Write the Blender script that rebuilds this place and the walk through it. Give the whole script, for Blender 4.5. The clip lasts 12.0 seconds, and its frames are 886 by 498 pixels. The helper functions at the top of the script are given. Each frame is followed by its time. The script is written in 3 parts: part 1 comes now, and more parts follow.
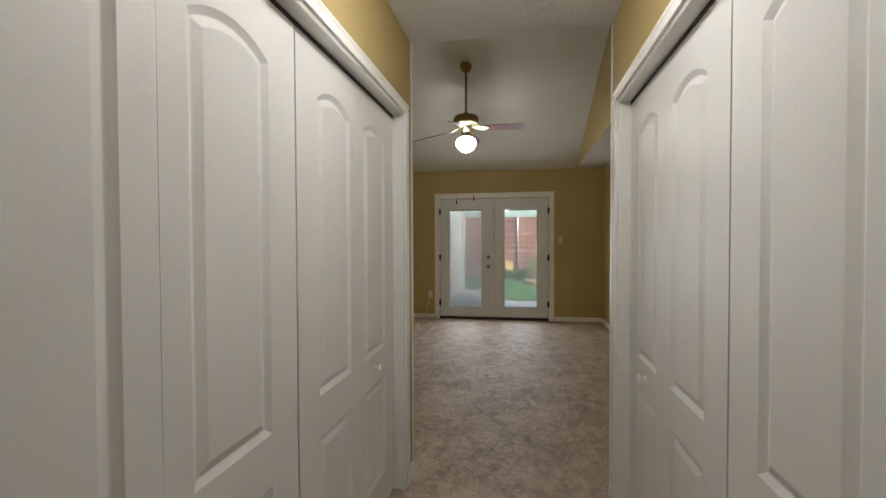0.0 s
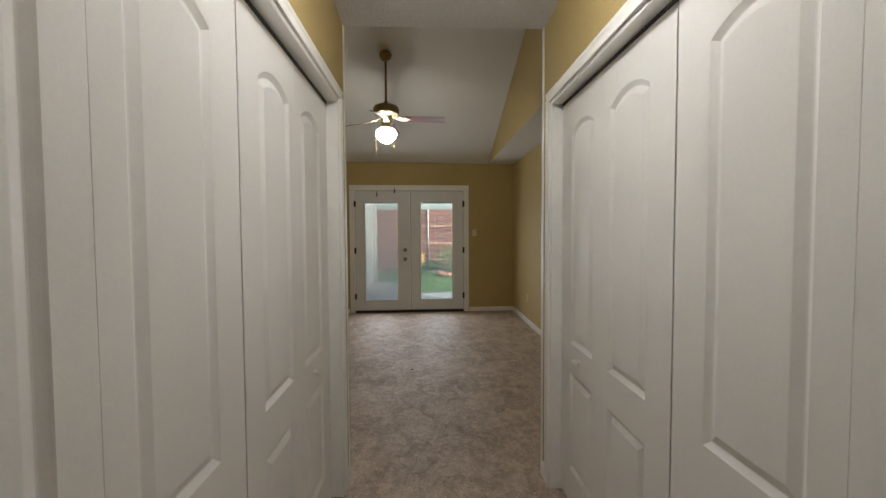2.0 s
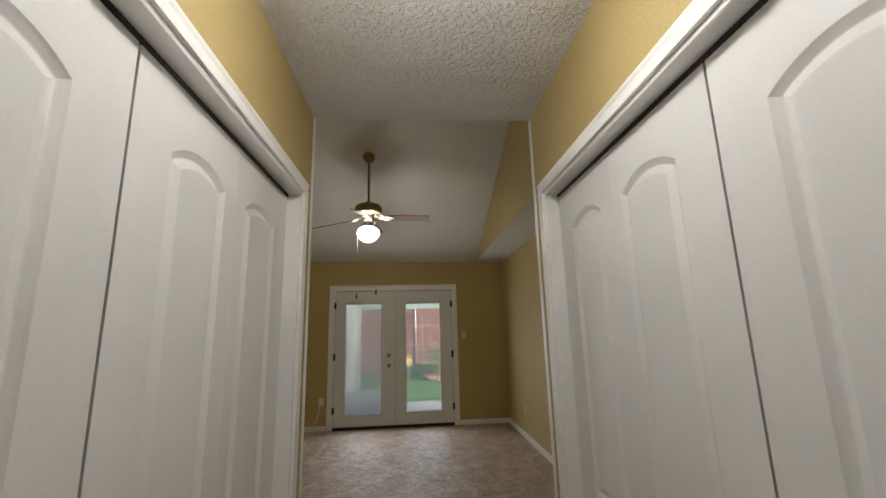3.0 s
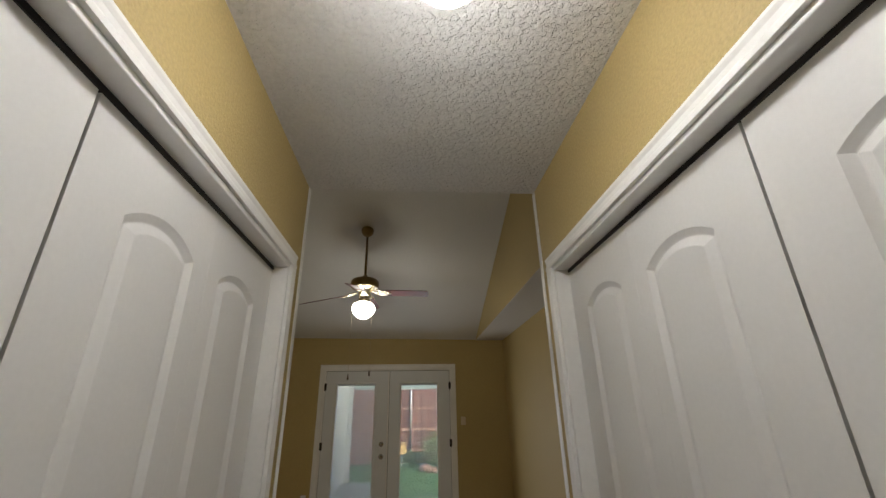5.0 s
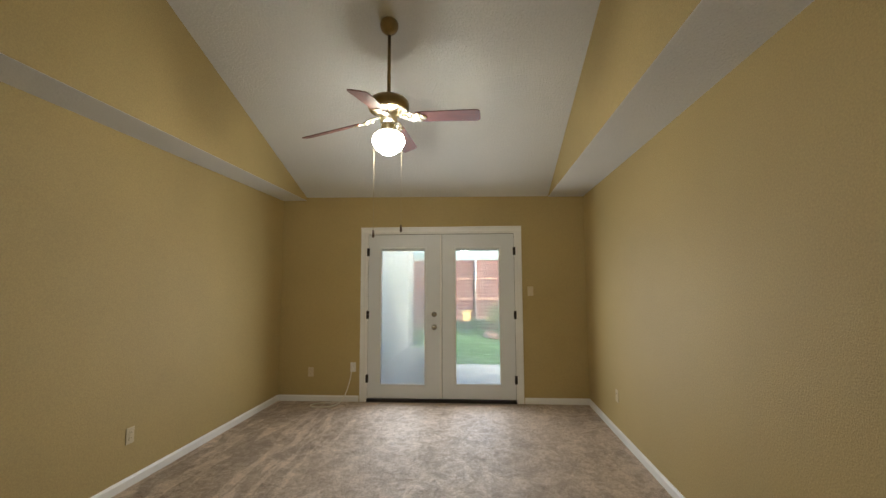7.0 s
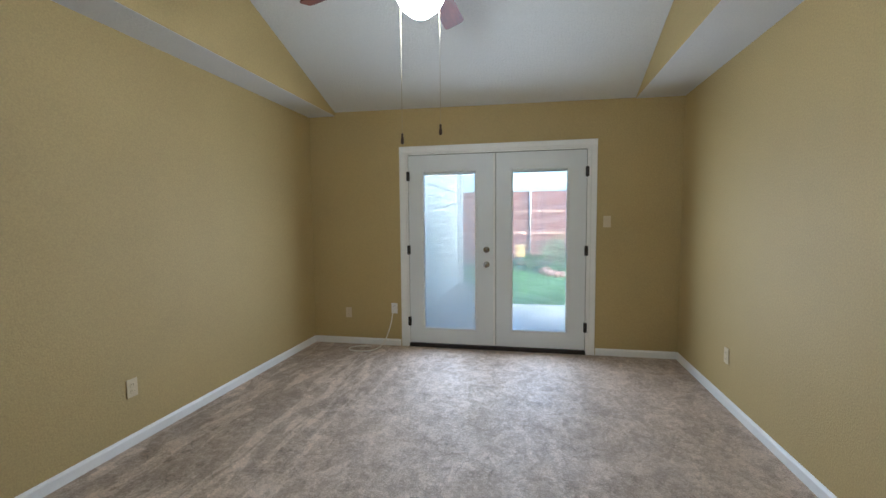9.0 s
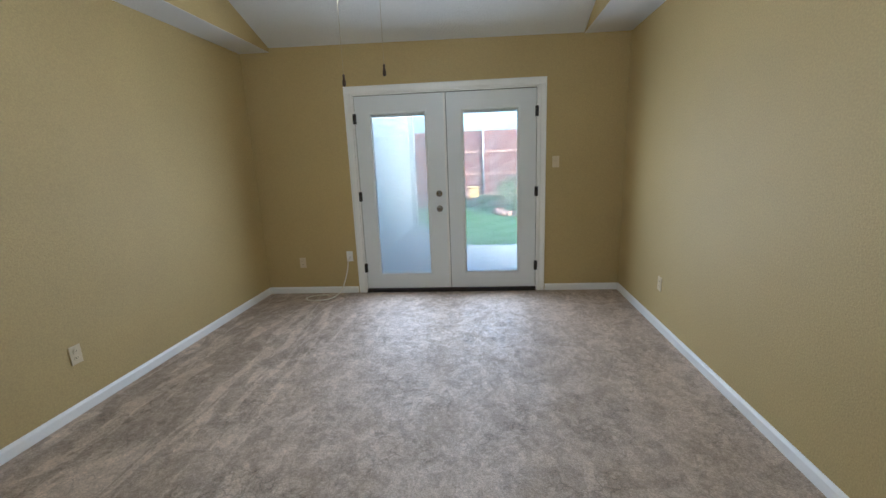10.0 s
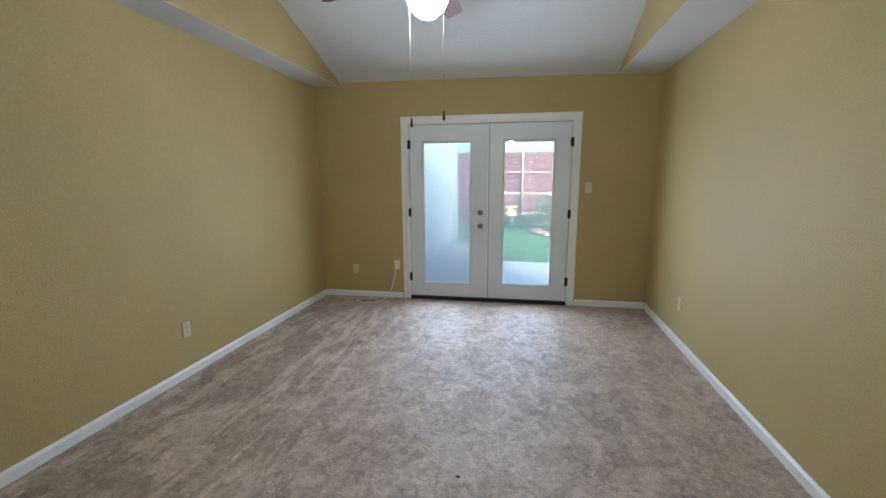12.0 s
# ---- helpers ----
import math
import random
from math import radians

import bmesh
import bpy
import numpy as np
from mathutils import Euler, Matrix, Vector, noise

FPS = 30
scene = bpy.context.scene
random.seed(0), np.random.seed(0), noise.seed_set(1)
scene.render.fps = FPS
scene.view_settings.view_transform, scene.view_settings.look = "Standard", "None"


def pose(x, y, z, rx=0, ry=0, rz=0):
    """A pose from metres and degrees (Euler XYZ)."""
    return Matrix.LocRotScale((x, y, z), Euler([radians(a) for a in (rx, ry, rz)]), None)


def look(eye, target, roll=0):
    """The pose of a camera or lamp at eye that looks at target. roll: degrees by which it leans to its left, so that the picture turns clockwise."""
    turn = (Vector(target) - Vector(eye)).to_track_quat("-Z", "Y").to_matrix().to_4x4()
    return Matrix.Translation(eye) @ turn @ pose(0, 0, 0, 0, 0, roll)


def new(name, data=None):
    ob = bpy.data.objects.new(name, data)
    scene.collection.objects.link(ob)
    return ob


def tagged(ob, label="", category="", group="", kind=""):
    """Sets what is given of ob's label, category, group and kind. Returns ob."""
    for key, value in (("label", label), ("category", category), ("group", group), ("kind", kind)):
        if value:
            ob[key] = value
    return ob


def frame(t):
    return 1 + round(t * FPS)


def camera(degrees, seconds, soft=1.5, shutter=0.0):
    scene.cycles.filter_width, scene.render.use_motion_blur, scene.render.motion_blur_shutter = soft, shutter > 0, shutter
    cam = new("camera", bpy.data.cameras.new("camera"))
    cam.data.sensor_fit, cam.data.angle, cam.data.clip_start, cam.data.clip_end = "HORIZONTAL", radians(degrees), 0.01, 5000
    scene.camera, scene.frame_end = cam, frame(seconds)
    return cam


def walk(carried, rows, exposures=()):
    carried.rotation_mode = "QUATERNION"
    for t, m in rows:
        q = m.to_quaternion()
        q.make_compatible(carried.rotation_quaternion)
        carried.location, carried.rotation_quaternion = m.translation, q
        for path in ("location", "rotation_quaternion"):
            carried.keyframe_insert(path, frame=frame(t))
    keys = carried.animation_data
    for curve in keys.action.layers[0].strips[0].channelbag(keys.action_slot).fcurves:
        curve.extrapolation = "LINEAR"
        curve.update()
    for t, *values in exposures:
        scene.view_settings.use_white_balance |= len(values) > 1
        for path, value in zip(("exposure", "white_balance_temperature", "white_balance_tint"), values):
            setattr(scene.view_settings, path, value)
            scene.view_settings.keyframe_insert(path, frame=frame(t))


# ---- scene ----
cam = camera(94.7, 12.0)
PATH = [
    (0, (0.06, 0.22, 1.318), (-0.315, 2.185, 1.279), -0.2),
    (0.5, (-0.038, 0.179, 1.326), (0.017, 2.178, 1.342), -8.3),
    (1, (-0.066, 0.114, 1.377), (0.28, 2.082, 1.448), -6.4),
    (1.5, (-0.109, 0.118, 1.363), (0.133, 2.103, 1.426), -3.2),
    (2, (-0.117, 0.25, 1.335), (-0.037, 2.247, 1.254), -0.3),
    (2.5, (-0.044, 0.457, 1.341), (0.054, 2.454, 1.297), 0.4),
    (3, (-0.071, 0.601, 1.394), (0.07, 2.557, 1.787), -1.5),
    (3.5, (-0.083, 0.632, 1.458), (0.073, 2.457, 2.262), -0.8),
    (5.5, (-0.045, 0.93, 1.422), (0.09, 2.812, 2.082), -1.5),
    (6, (0.041, 1.306, 1.402), (0.061, 3.26, 1.829), 0.5),
    (6.5, (0.039, 1.743, 1.493), (0.011, 3.732, 1.703), 0.7),
    (7, (0.083, 2.109, 1.415), (-0.094, 4.094, 1.586), -0.2),
    (7.5, (0.068, 2.453, 1.404), (-0.381, 4.4, 1.33), 0.4),
    (9.5, (-0.038, 2.96, 1.349), (-0.424, 4.912, 1.154), -1.6),
    (10, (-0.004, 2.935, 1.381), (-0.215, 4.877, 0.956), -2.2),
    (10.5, (-0.033, 2.888, 1.359), (0.045, 4.808, 0.804), 0.6),
    (11, (0.005, 2.843, 1.283), (0.095, 4.787, 0.823), -1.9),
    (11.5, (0.023, 2.682, 1.358), (-0.12, 4.662, 1.113), 1.7),
    (12, (0.013, 2.461, 1.447), (-0.37, 4.393, 1.101), -0.3),
]
EXPOSURES = [(0.0, 2.45, 6600, 10), (1.0, 2.3, 6700, 10), (1.5, 2.25, 6600, 10), (2.0, 2.38, 6600, 10), (2.5, 2.36, 6600, 10), (3.0, 2.26, 6600, 10), (3.5, 1.88, 6500, 11), (5.5, 2.12, 6600, 10), (6.0, 2.5, 6800, 8), (6.5, 2.85, 7000, 7), (7.0, 3.15, 6500, 8), (7.5, 3.28, 6100, 7), (9.5, 3.38, 5100, 7), (12.0, 3.4, 5100, 7)]
walk(cam, [(t, look(eye, target, roll)) for t, eye, target, roll in PATH], EXPOSURES)

# ---- world, sun and exposure ----
world = bpy.data.worlds.new("overcast_sky")
scene.world = world
world.use_nodes = True
_wn = world.node_tree.nodes
_sky = _wn.new("ShaderNodeTexSky")
_sky.sky_type = "NISHITA"
_sky.sun_disc = False
_sky.sun_elevation = radians(22)
_sky.sun_rotation = radians(142)
_sky.dust_density = 5.0
_sky.air_density = 1.0
world.node_tree.links.new(_sky.outputs[0], _wn["Background"].inputs[0])
_wn["Background"].inputs[1].default_value = 0.15
sun_data = bpy.data.lights.new("sun", "SUN")
sun_data.energy = 0.46
sun_data.angle = radians(20)
sun_data.color = (1.0, 0.97, 0.92)
sun = new("sun", sun_data)
sun.matrix_world = look((40, -42, 28), (0, 10, 0))
FAN_LIGHT, HALL_LIGHT, DAY_WATTS = 7.8, 18.0, 1.6


def window_daylight(x0, x1, z0, z1):
    """The sky's light entering by one pane, spread from the opening into the room."""
    data = bpy.data.lights.new("window_daylight", "AREA")
    data.shape = "RECTANGLE"
    data.size, data.size_y = x1 - x0, z1 - z0
    data.energy = DAY_WATTS
    data.spread = radians(165)
    data.color = (0.90, 0.935, 1.0)
    at = Vector(((x0 + x1) / 2, YB - 0.012, (z0 + z1) / 2))
    new("window_daylight", data).matrix_world = SKEW @ look(at, at + Vector((0, -1, 0)))

# ---- plan, in metres ----
HX0, HX1, HY, HZ = -0.555, 0.527, 2.5, 2.44        # hall: sides, end, ceiling
WL, WR, YB = -2.43, 1.372, 7.225                   # room: side walls, back wall
SL, SR, SZ = -2.125, 0.94, 2.495                   # soffit edges and height
SLOPE = 0.372                                      # rise of the vault per metre
TOP = SZ + SLOPE * (YB - HY)
HBACK = -1.3                                       # hall's closed end
GROUND = -0.14
FL = -0.018                                         # carpet level
SKEW = Matrix.Translation((WR, YB, 0)) @ Matrix.Rotation(radians(1.6), 4, "Z") @ Matrix.Translation((-WR, -YB, 0))


def skewed(ob):
    """Turns a thing with the back wall, which stands slightly askew to the room."""
    ob.matrix_world = SKEW @ ob.matrix_basis
    return ob



# ---- materials ----
def material(name, color, rough=0.6, metal=0.0, coarse=None, fine=None, bump=(), emit=0.0, emit_color=None, vary=0.0, sheen=0.0, detail=4.0):
    """A procedural surface: base colour, patches and grain as (scale, amount), relief as (scale, height, kind)."""
    m = bpy.data.materials.new(name)
    m.use_nodes = True
    nt = m.node_tree
    n, ln = nt.nodes, nt.links
    b = n["Principled BSDF"]
    b.inputs["Roughness"].default_value = rough
    b.inputs["Metallic"].default_value = metal
    b.inputs["Base Color"].default_value = (*color, 1)
    if sheen:
        b.inputs["Sheen Weight"].default_value = sheen
        b.inputs["Sheen Roughness"].default_value = 0.6
    tex = n.new("ShaderNodeTexCoord")
    out = None
    for spec in (coarse, fine):
        if not spec:
            continue
        scale, amount = spec[0], spec[1]
        t = n.new("ShaderNodeTexNoise")
        t.inputs["Scale"].default_value = scale
        t.inputs["Detail"].default_value = detail
        src = tex.outputs["Object"]
        if len(spec) > 2:
            mp = n.new("ShaderNodeMapping")
            mp.inputs["Scale"].default_value = spec[2]
            ln.new(src, mp.inputs[0])
            src = mp.outputs[0]
        ln.new(src, t.inputs["Vector"])
        r = n.new("ShaderNodeMapRange")
        r.inputs["From Min"].default_value, r.inputs["From Max"].default_value = 0.3, 0.7
        r.inputs["To Min"].default_value, r.inputs["To Max"].default_value = 1 - amount, 1 + amount
        ln.new(t.outputs["Fac"], r.inputs["Value"])
        if out is None:
            out = r.outputs[0]
        else:
            mul = n.new("ShaderNodeMath")
            mul.operation = "MULTIPLY"
            ln.new(out, mul.inputs[0])
            ln.new(r.outputs[0], mul.inputs[1])
            out = mul.outputs[0]
    if vary:
        oi = n.new("ShaderNodeObjectInfo")
        r = n.new("ShaderNodeMapRange")
        r.inputs["To Min"].default_value, r.inputs["To Max"].default_value = 1 - vary, 1 + vary
        ln.new(oi.outputs["Random"], r.inputs["Value"])
        if out is None:
            out = r.outputs[0]
        else:
            mul = n.new("ShaderNodeMath")
            mul.operation = "MULTIPLY"
            ln.new(out, mul.inputs[0])
            ln.new(r.outputs[0], mul.inputs[1])
            out = mul.outputs[0]
    if out is not None:
        mix = n.new("ShaderNodeVectorMath")
        mix.operation = "SCALE"
        mix.inputs[0].default_value = color
        ln.new(out, mix.inputs["Scale"])
        ln.new(mix.outputs[0], b.inputs["Base Color"])
    last = None
    for spec in bump:
        scale, height, kind = spec[:3]
        src = tex.outputs["Object"]
        if len(spec) > 3:
            mp = n.new("ShaderNodeMapping")
            mp.inputs["Scale"].default_value = spec[3]
            ln.new(src, mp.inputs[0])
            src = mp.outputs[0]
        if kind == "voronoi":
            t = n.new("ShaderNodeTexVoronoi")
            t.feature = "SMOOTH_F1"
            t.inputs["Scale"].default_value = scale
            o = t.outputs["Distance"]
        else:
            t = n.new("ShaderNodeTexNoise")
            t.inputs["Scale"].default_value = scale
            t.inputs["Detail"].default_value = 3.0
            o = t.outputs["Fac"]
        ln.new(src, t.inputs["Vector"])
        if kind == "blotch":
            ramp = n.new("ShaderNodeMapRange")
            ramp.interpolation_type = "SMOOTHSTEP"
            ramp.inputs["From Min"].default_value, ramp.inputs["From Max"].default_value = 0.47, 0.58
            ln.new(o, ramp.inputs["Value"])
            o = ramp.outputs[0]
        bm_ = n.new("ShaderNodeBump")
        bm_.inputs["Strength"].default_value = 1.0
        bm_.inputs["Distance"].default_value = height
        ln.new(o, bm_.inputs["Height"])
        if last:
            ln.new(last, bm_.inputs["Normal"])
        last = bm_.outputs[0]
    if last:
        ln.new(last, b.inputs["Normal"])
    if emit:
        b.inputs["Emission Color"].default_value = (*(emit_color or color), 1)
        b.inputs["Emission Strength"].default_value = emit
    return m


WALL = material("tan_wall_paint", (0.472, 0.36, 0.152), 0.62, coarse=(0.9, 0.06), fine=(110, 0.09), bump=((150, 0.0020, "noise"), (60, 0.0010, "noise")))
TEXTURED = material("white_textured_ceiling", (0.70, 0.695, 0.68), 0.9, coarse=(1.2, 0.04), fine=(80, 0.05),
                    bump=((48, 0.009, "noise"), (60, 0.003, "blotch"), (150, 0.002, "noise")))
VAULT = material("white_sprayed_ceiling", (0.70, 0.70, 0.68), 0.9, coarse=(0.7, 0.04), fine=(120, 0.05), bump=((60, 0.0018, "blotch"), (150, 0.0008, "noise")))
TRIM = material("white_gloss_trim_paint", (0.85, 0.845, 0.82), 0.35, coarse=(3, 0.04), fine=(60, 0.02), bump=((30, 0.0006, "noise"),))
MOULDED = material("white_moulded_door_skin", (0.78, 0.775, 0.76), 0.42, coarse=(1.5, 0.025), fine=(90, 0.015),
                   bump=((70, 0.00014, "noise", (1, 5, 0.12)), (230, 0.00022, "noise")))
STEEL = material("painted_steel_door", (0.74, 0.76, 0.77), 0.38, coarse=(2, 0.03), fine=(90, 0.015), bump=((120, 0.0003, "noise"),))
CARPET = material("beige_cut_pile_carpet", (0.48, 0.386, 0.306), 0.55, fine=(170, 0.27), bump=((8, 0.007, "noise"), (24, 0.005, "noise"), (240, 0.0022, "noise")))


def brush_carpet(m):
    """Patches where the pile lies towards or away from the eye, with ragged edges, and long vacuum strokes."""
    nt = m.node_tree
    n, ln = nt.nodes, nt.links
    b = n["Principled BSDF"]
    old = b.inputs["Base Color"].links[0].from_socket
    tex = n.new("ShaderNodeTexCoord")
    total = None
    sep = n.new("ShaderNodeSeparateXYZ")
    ln.new(tex.outputs["Object"], sep.inputs[0])
    aisle = n.new("ShaderNodeMapRange")
    aisle.interpolation_type = "SMOOTHSTEP"
    aisle.inputs["From Min"].default_value, aisle.inputs["From Max"].default_value = -1.7, -0.7
    aisle.inputs["To Min"].default_value, aisle.inputs["To Max"].default_value = 1.0, 0.15
    ln.new(sep.outputs["X"], aisle.inputs["Value"])
    layers = (
        (1.1, (1, 1.2, 1), 0.5, 0.38, 0.62, 0.08), (4.0, (1.2, 0.9, 1), 1.2, 0.47, 0.54, 0.10), (10.0, (1.2, 0.9, 1), 1.2, 0.46, 0.55, 0.10),
        (2.2, (3.4, 0.7, 1), 0.8, 0.52, 0.56, 0.22), (26.0, (1, 1, 1), 0.6, 0.42, 0.58, 0.06), (70.0, (1, 1, 1), 0.2, 0.40, 0.60, 0.09))
    for scale, size, distort, low, high, amount in layers:
        mp = n.new("ShaderNodeMapping")
        mp.inputs["Scale"].default_value = size
        mp.inputs["Rotation"].default_value = (0, 0, -0.16)
        ln.new(tex.outputs["Object"], mp.inputs[0])
        t = n.new("ShaderNodeTexNoise")
        t.inputs["Scale"].default_value = scale
        t.inputs["Detail"].default_value = 5.0
        t.inputs["Distortion"].default_value = distort
        ln.new(mp.outputs[0], t.inputs["Vector"])
        r = n.new("ShaderNodeMapRange")
        r.interpolation_type = "SMOOTHSTEP"
        r.inputs["From Min"].default_value, r.inputs["From Max"].default_value = low, high
        r.inputs["To Min"].default_value, r.inputs["To Max"].default_value = 1 - amount, 1 + amount
        ln.new(t.outputs["Fac"], r.inputs["Value"])
        if size[0] > 3:
            # the long strokes lie beside the wall
            r.inputs["To Min"].default_value, r.inputs["To Max"].default_value = -amount * 0.6, amount * 1.4
            fade = n.new("ShaderNodeMath")
            fade.operation = "MULTIPLY_ADD"
            fade.inputs[2].default_value = 1.0
            ln.new(r.outputs[0], fade.inputs[0])
            ln.new(aisle.outputs[0], fade.inputs[1])
            layer = fade.outputs[0]
        else:
            layer = r.outputs[0]
        if total is None:
            total = layer
        else:
            mul = n.new("ShaderNodeMath")
            mul.operation = "MULTIPLY"
            ln.new(total, mul.inputs[0])
            ln.new(layer, mul.inputs[1])
            total = mul.outputs[0]
    # pile that lies towards the light shines more than pile that lies away
    lay = n.new("ShaderNodeMapRange")
    lay.inputs["From Min"].default_value, lay.inputs["From Max"].default_value = 0.68, 1.35
    lay.inputs["To Min"].default_value, lay.inputs["To Max"].default_value = 0.08, 0.7
    ln.new(total, lay.inputs["Value"])
    ln.new(lay.outputs[0], b.inputs["Specular IOR Level"])
    soft = n.new("ShaderNodeMath")
    soft.operation = "POWER"
    soft.inputs[1].default_value = 0.68
    ln.new(total, soft.inputs[0])
    total = soft.outputs[0]
    # short curved creases where the pile parts, gathered in patches, their shade painted in
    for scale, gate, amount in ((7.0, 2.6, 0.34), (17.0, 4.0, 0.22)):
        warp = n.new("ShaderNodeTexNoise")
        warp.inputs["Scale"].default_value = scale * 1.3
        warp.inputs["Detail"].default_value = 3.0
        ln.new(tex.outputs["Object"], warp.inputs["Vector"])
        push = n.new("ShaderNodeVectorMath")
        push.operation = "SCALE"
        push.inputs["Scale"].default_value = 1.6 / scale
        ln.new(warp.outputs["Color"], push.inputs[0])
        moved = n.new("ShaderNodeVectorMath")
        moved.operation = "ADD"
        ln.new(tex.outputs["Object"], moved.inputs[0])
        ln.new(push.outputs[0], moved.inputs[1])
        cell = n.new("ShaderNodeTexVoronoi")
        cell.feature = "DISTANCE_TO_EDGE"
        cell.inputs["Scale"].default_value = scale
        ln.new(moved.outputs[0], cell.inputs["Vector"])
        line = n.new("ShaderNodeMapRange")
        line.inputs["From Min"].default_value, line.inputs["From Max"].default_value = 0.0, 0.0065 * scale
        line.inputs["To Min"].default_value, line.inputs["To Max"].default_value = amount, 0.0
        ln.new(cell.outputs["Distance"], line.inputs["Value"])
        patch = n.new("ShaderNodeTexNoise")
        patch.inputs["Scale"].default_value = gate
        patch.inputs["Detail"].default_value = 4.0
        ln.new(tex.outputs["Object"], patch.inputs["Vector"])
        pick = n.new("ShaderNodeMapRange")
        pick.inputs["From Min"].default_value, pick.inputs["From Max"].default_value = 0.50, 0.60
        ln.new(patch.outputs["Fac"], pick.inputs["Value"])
        darken = n.new("ShaderNodeMath")
        darken.operation = "MULTIPLY"
        ln.new(line.outputs[0], darken.inputs[0])
        ln.new(pick.outputs[0], darken.inputs[1])
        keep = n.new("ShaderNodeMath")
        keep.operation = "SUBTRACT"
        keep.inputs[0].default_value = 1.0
        ln.new(darken.outputs[0], keep.inputs[1])
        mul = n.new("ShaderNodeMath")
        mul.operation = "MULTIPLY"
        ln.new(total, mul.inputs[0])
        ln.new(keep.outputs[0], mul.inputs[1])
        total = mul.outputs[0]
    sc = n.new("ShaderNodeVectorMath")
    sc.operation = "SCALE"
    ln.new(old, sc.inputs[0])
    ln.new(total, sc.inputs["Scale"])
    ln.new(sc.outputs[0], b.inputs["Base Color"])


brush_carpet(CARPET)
BRASS = material("antique_brass", (0.30, 0.22, 0.11), 0.32, 1.0, coarse=(8, 0.15), fine=(120, 0.08))
POLISHED = material("polished_brass", (0.72, 0.66, 0.52), 0.25, 1.0, coarse=(12, 0.1))
NICKEL = material("satin_nickel", (0.42, 0.40, 0.37), 0.2, 1.0, coarse=(20, 0.06))
DARKMETAL = material("dark_bronze", (0.035, 0.03, 0.028), 0.45, 0.6, coarse=(20, 0.2))
CHERRY = material("cherry_stained_blade", (0.11, 0.022, 0.012), 0.42, coarse=(5, 0.25, (1, 9, 1)), fine=(40, 0.2, (0.6, 12, 1)))
IVORY = material("ivory_plastic", (0.64, 0.55, 0.36), 0.4, coarse=(20, 0.03))
WHITEPL = material("white_plastic", (0.78, 0.77, 0.73), 0.4, coarse=(20, 0.03))
SLOT = material("dark_slot", (0.03, 0.028, 0.025), 0.7)
CORD = material("braided_grey_cord", (0.20, 0.16, 0.10), 0.85, fine=(300, 0.4))
CABLE = material("cream_cable_sheath", (0.78, 0.75, 0.66), 0.45)
SLAT = material("white_blind_slat", (0.80, 0.82, 0.84), 0.5)
CHAIN = material("bead_chain", (0.42, 0.36, 0.24), 0.45, 0.6)
FOB = material("dark_wood_fob", (0.045, 0.022, 0.012), 0.4)
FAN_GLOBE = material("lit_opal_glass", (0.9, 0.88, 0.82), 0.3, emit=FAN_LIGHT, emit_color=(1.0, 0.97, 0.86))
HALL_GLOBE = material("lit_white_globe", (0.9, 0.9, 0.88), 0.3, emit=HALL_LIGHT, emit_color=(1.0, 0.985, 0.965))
CONCRETE = material("pale_concrete", (0.46, 0.45, 0.43), 0.9, coarse=(1.5, 0.12), fine=(60, 0.12), bump=((80, 0.002, "noise"),))
LAWN = material("lawn_soil", (0.075, 0.165, 0.05), 1.0, coarse=(1.1, 0.3), fine=(30, 0.3))
GRASS = material("grass_blade", (0.07, 0.17, 0.05), 0.7, coarse=(0.8, 0.25), vary=0.0)
CEDAR = material("red_stained_fence_board", (0.14, 0.066, 0.06), 0.85, coarse=(2, 0.2, (4, 1, 0.4)), fine=(30, 0.2, (6, 1, 0.3)), vary=0.2, bump=((40, 0.002, "noise", (5, 1, 0.2)),))
GALV = material("galvanised_post", (0.45, 0.47, 0.50), 0.45, 0.7, coarse=(15, 0.1))
RAILW = material("weathered_fence_rail", (0.36, 0.22, 0.17), 0.85, coarse=(3, 0.2), fine=(40, 0.15))
SIDING = material("pale_lap_siding", (0.47, 0.49, 0.49), 0.6, coarse=(1.5, 0.04), fine=(30, 0.04, (1, 0.2, 6)))
CORNERB = material("grey_corner_board", (0.30, 0.32, 0.35), 0.65, coarse=(3, 0.05))
LEAF = material("shrub_leaf", (0.09, 0.19, 0.07), 0.55, coarse=(3, 0.35))
STONE = material("reddish_edging_stone", (0.36, 0.20, 0.15), 0.85, coarse=(5, 0.2), fine=(40, 0.15), vary=0.15, bump=((20, 0.01, "noise"),))
YELLOW = material("faded_yellow_box", (0.45, 0.31, 0.14), 0.6, coarse=(10, 0.08))
ROOFM = material("shingle_grey", (0.12, 0.11, 0.11), 0.9, fine=(30, 0.2))


def glass_material():
    m = bpy.data.materials.new("window_glass")
    m.use_nodes = True
    n, ln = m.node_tree.nodes, m.node_tree.links
    n.remove(n["Principled BSDF"])
    tr = n.new("ShaderNodeBsdfTransparent")
    tr.inputs[0].default_value = (0.93, 0.96, 0.97, 1)
    gl = n.new("ShaderNodeBsdfGlossy")
    gl.inputs["Roughness"].default_value = 0.02
    fr = n.new("ShaderNodeFresnel")
    fr.inputs[0].default_value = 1.45
    mx = n.new("ShaderNodeMixShader")
    ln.new(fr.outputs[0], mx.inputs[0])
    ln.new(tr.outputs[0], mx.inputs[1])
    ln.new(gl.outputs[0], mx.inputs[2])
    ln.new(mx.outputs[0], n["Material Output"].inputs[0])
    return m


GLASS = glass_material()


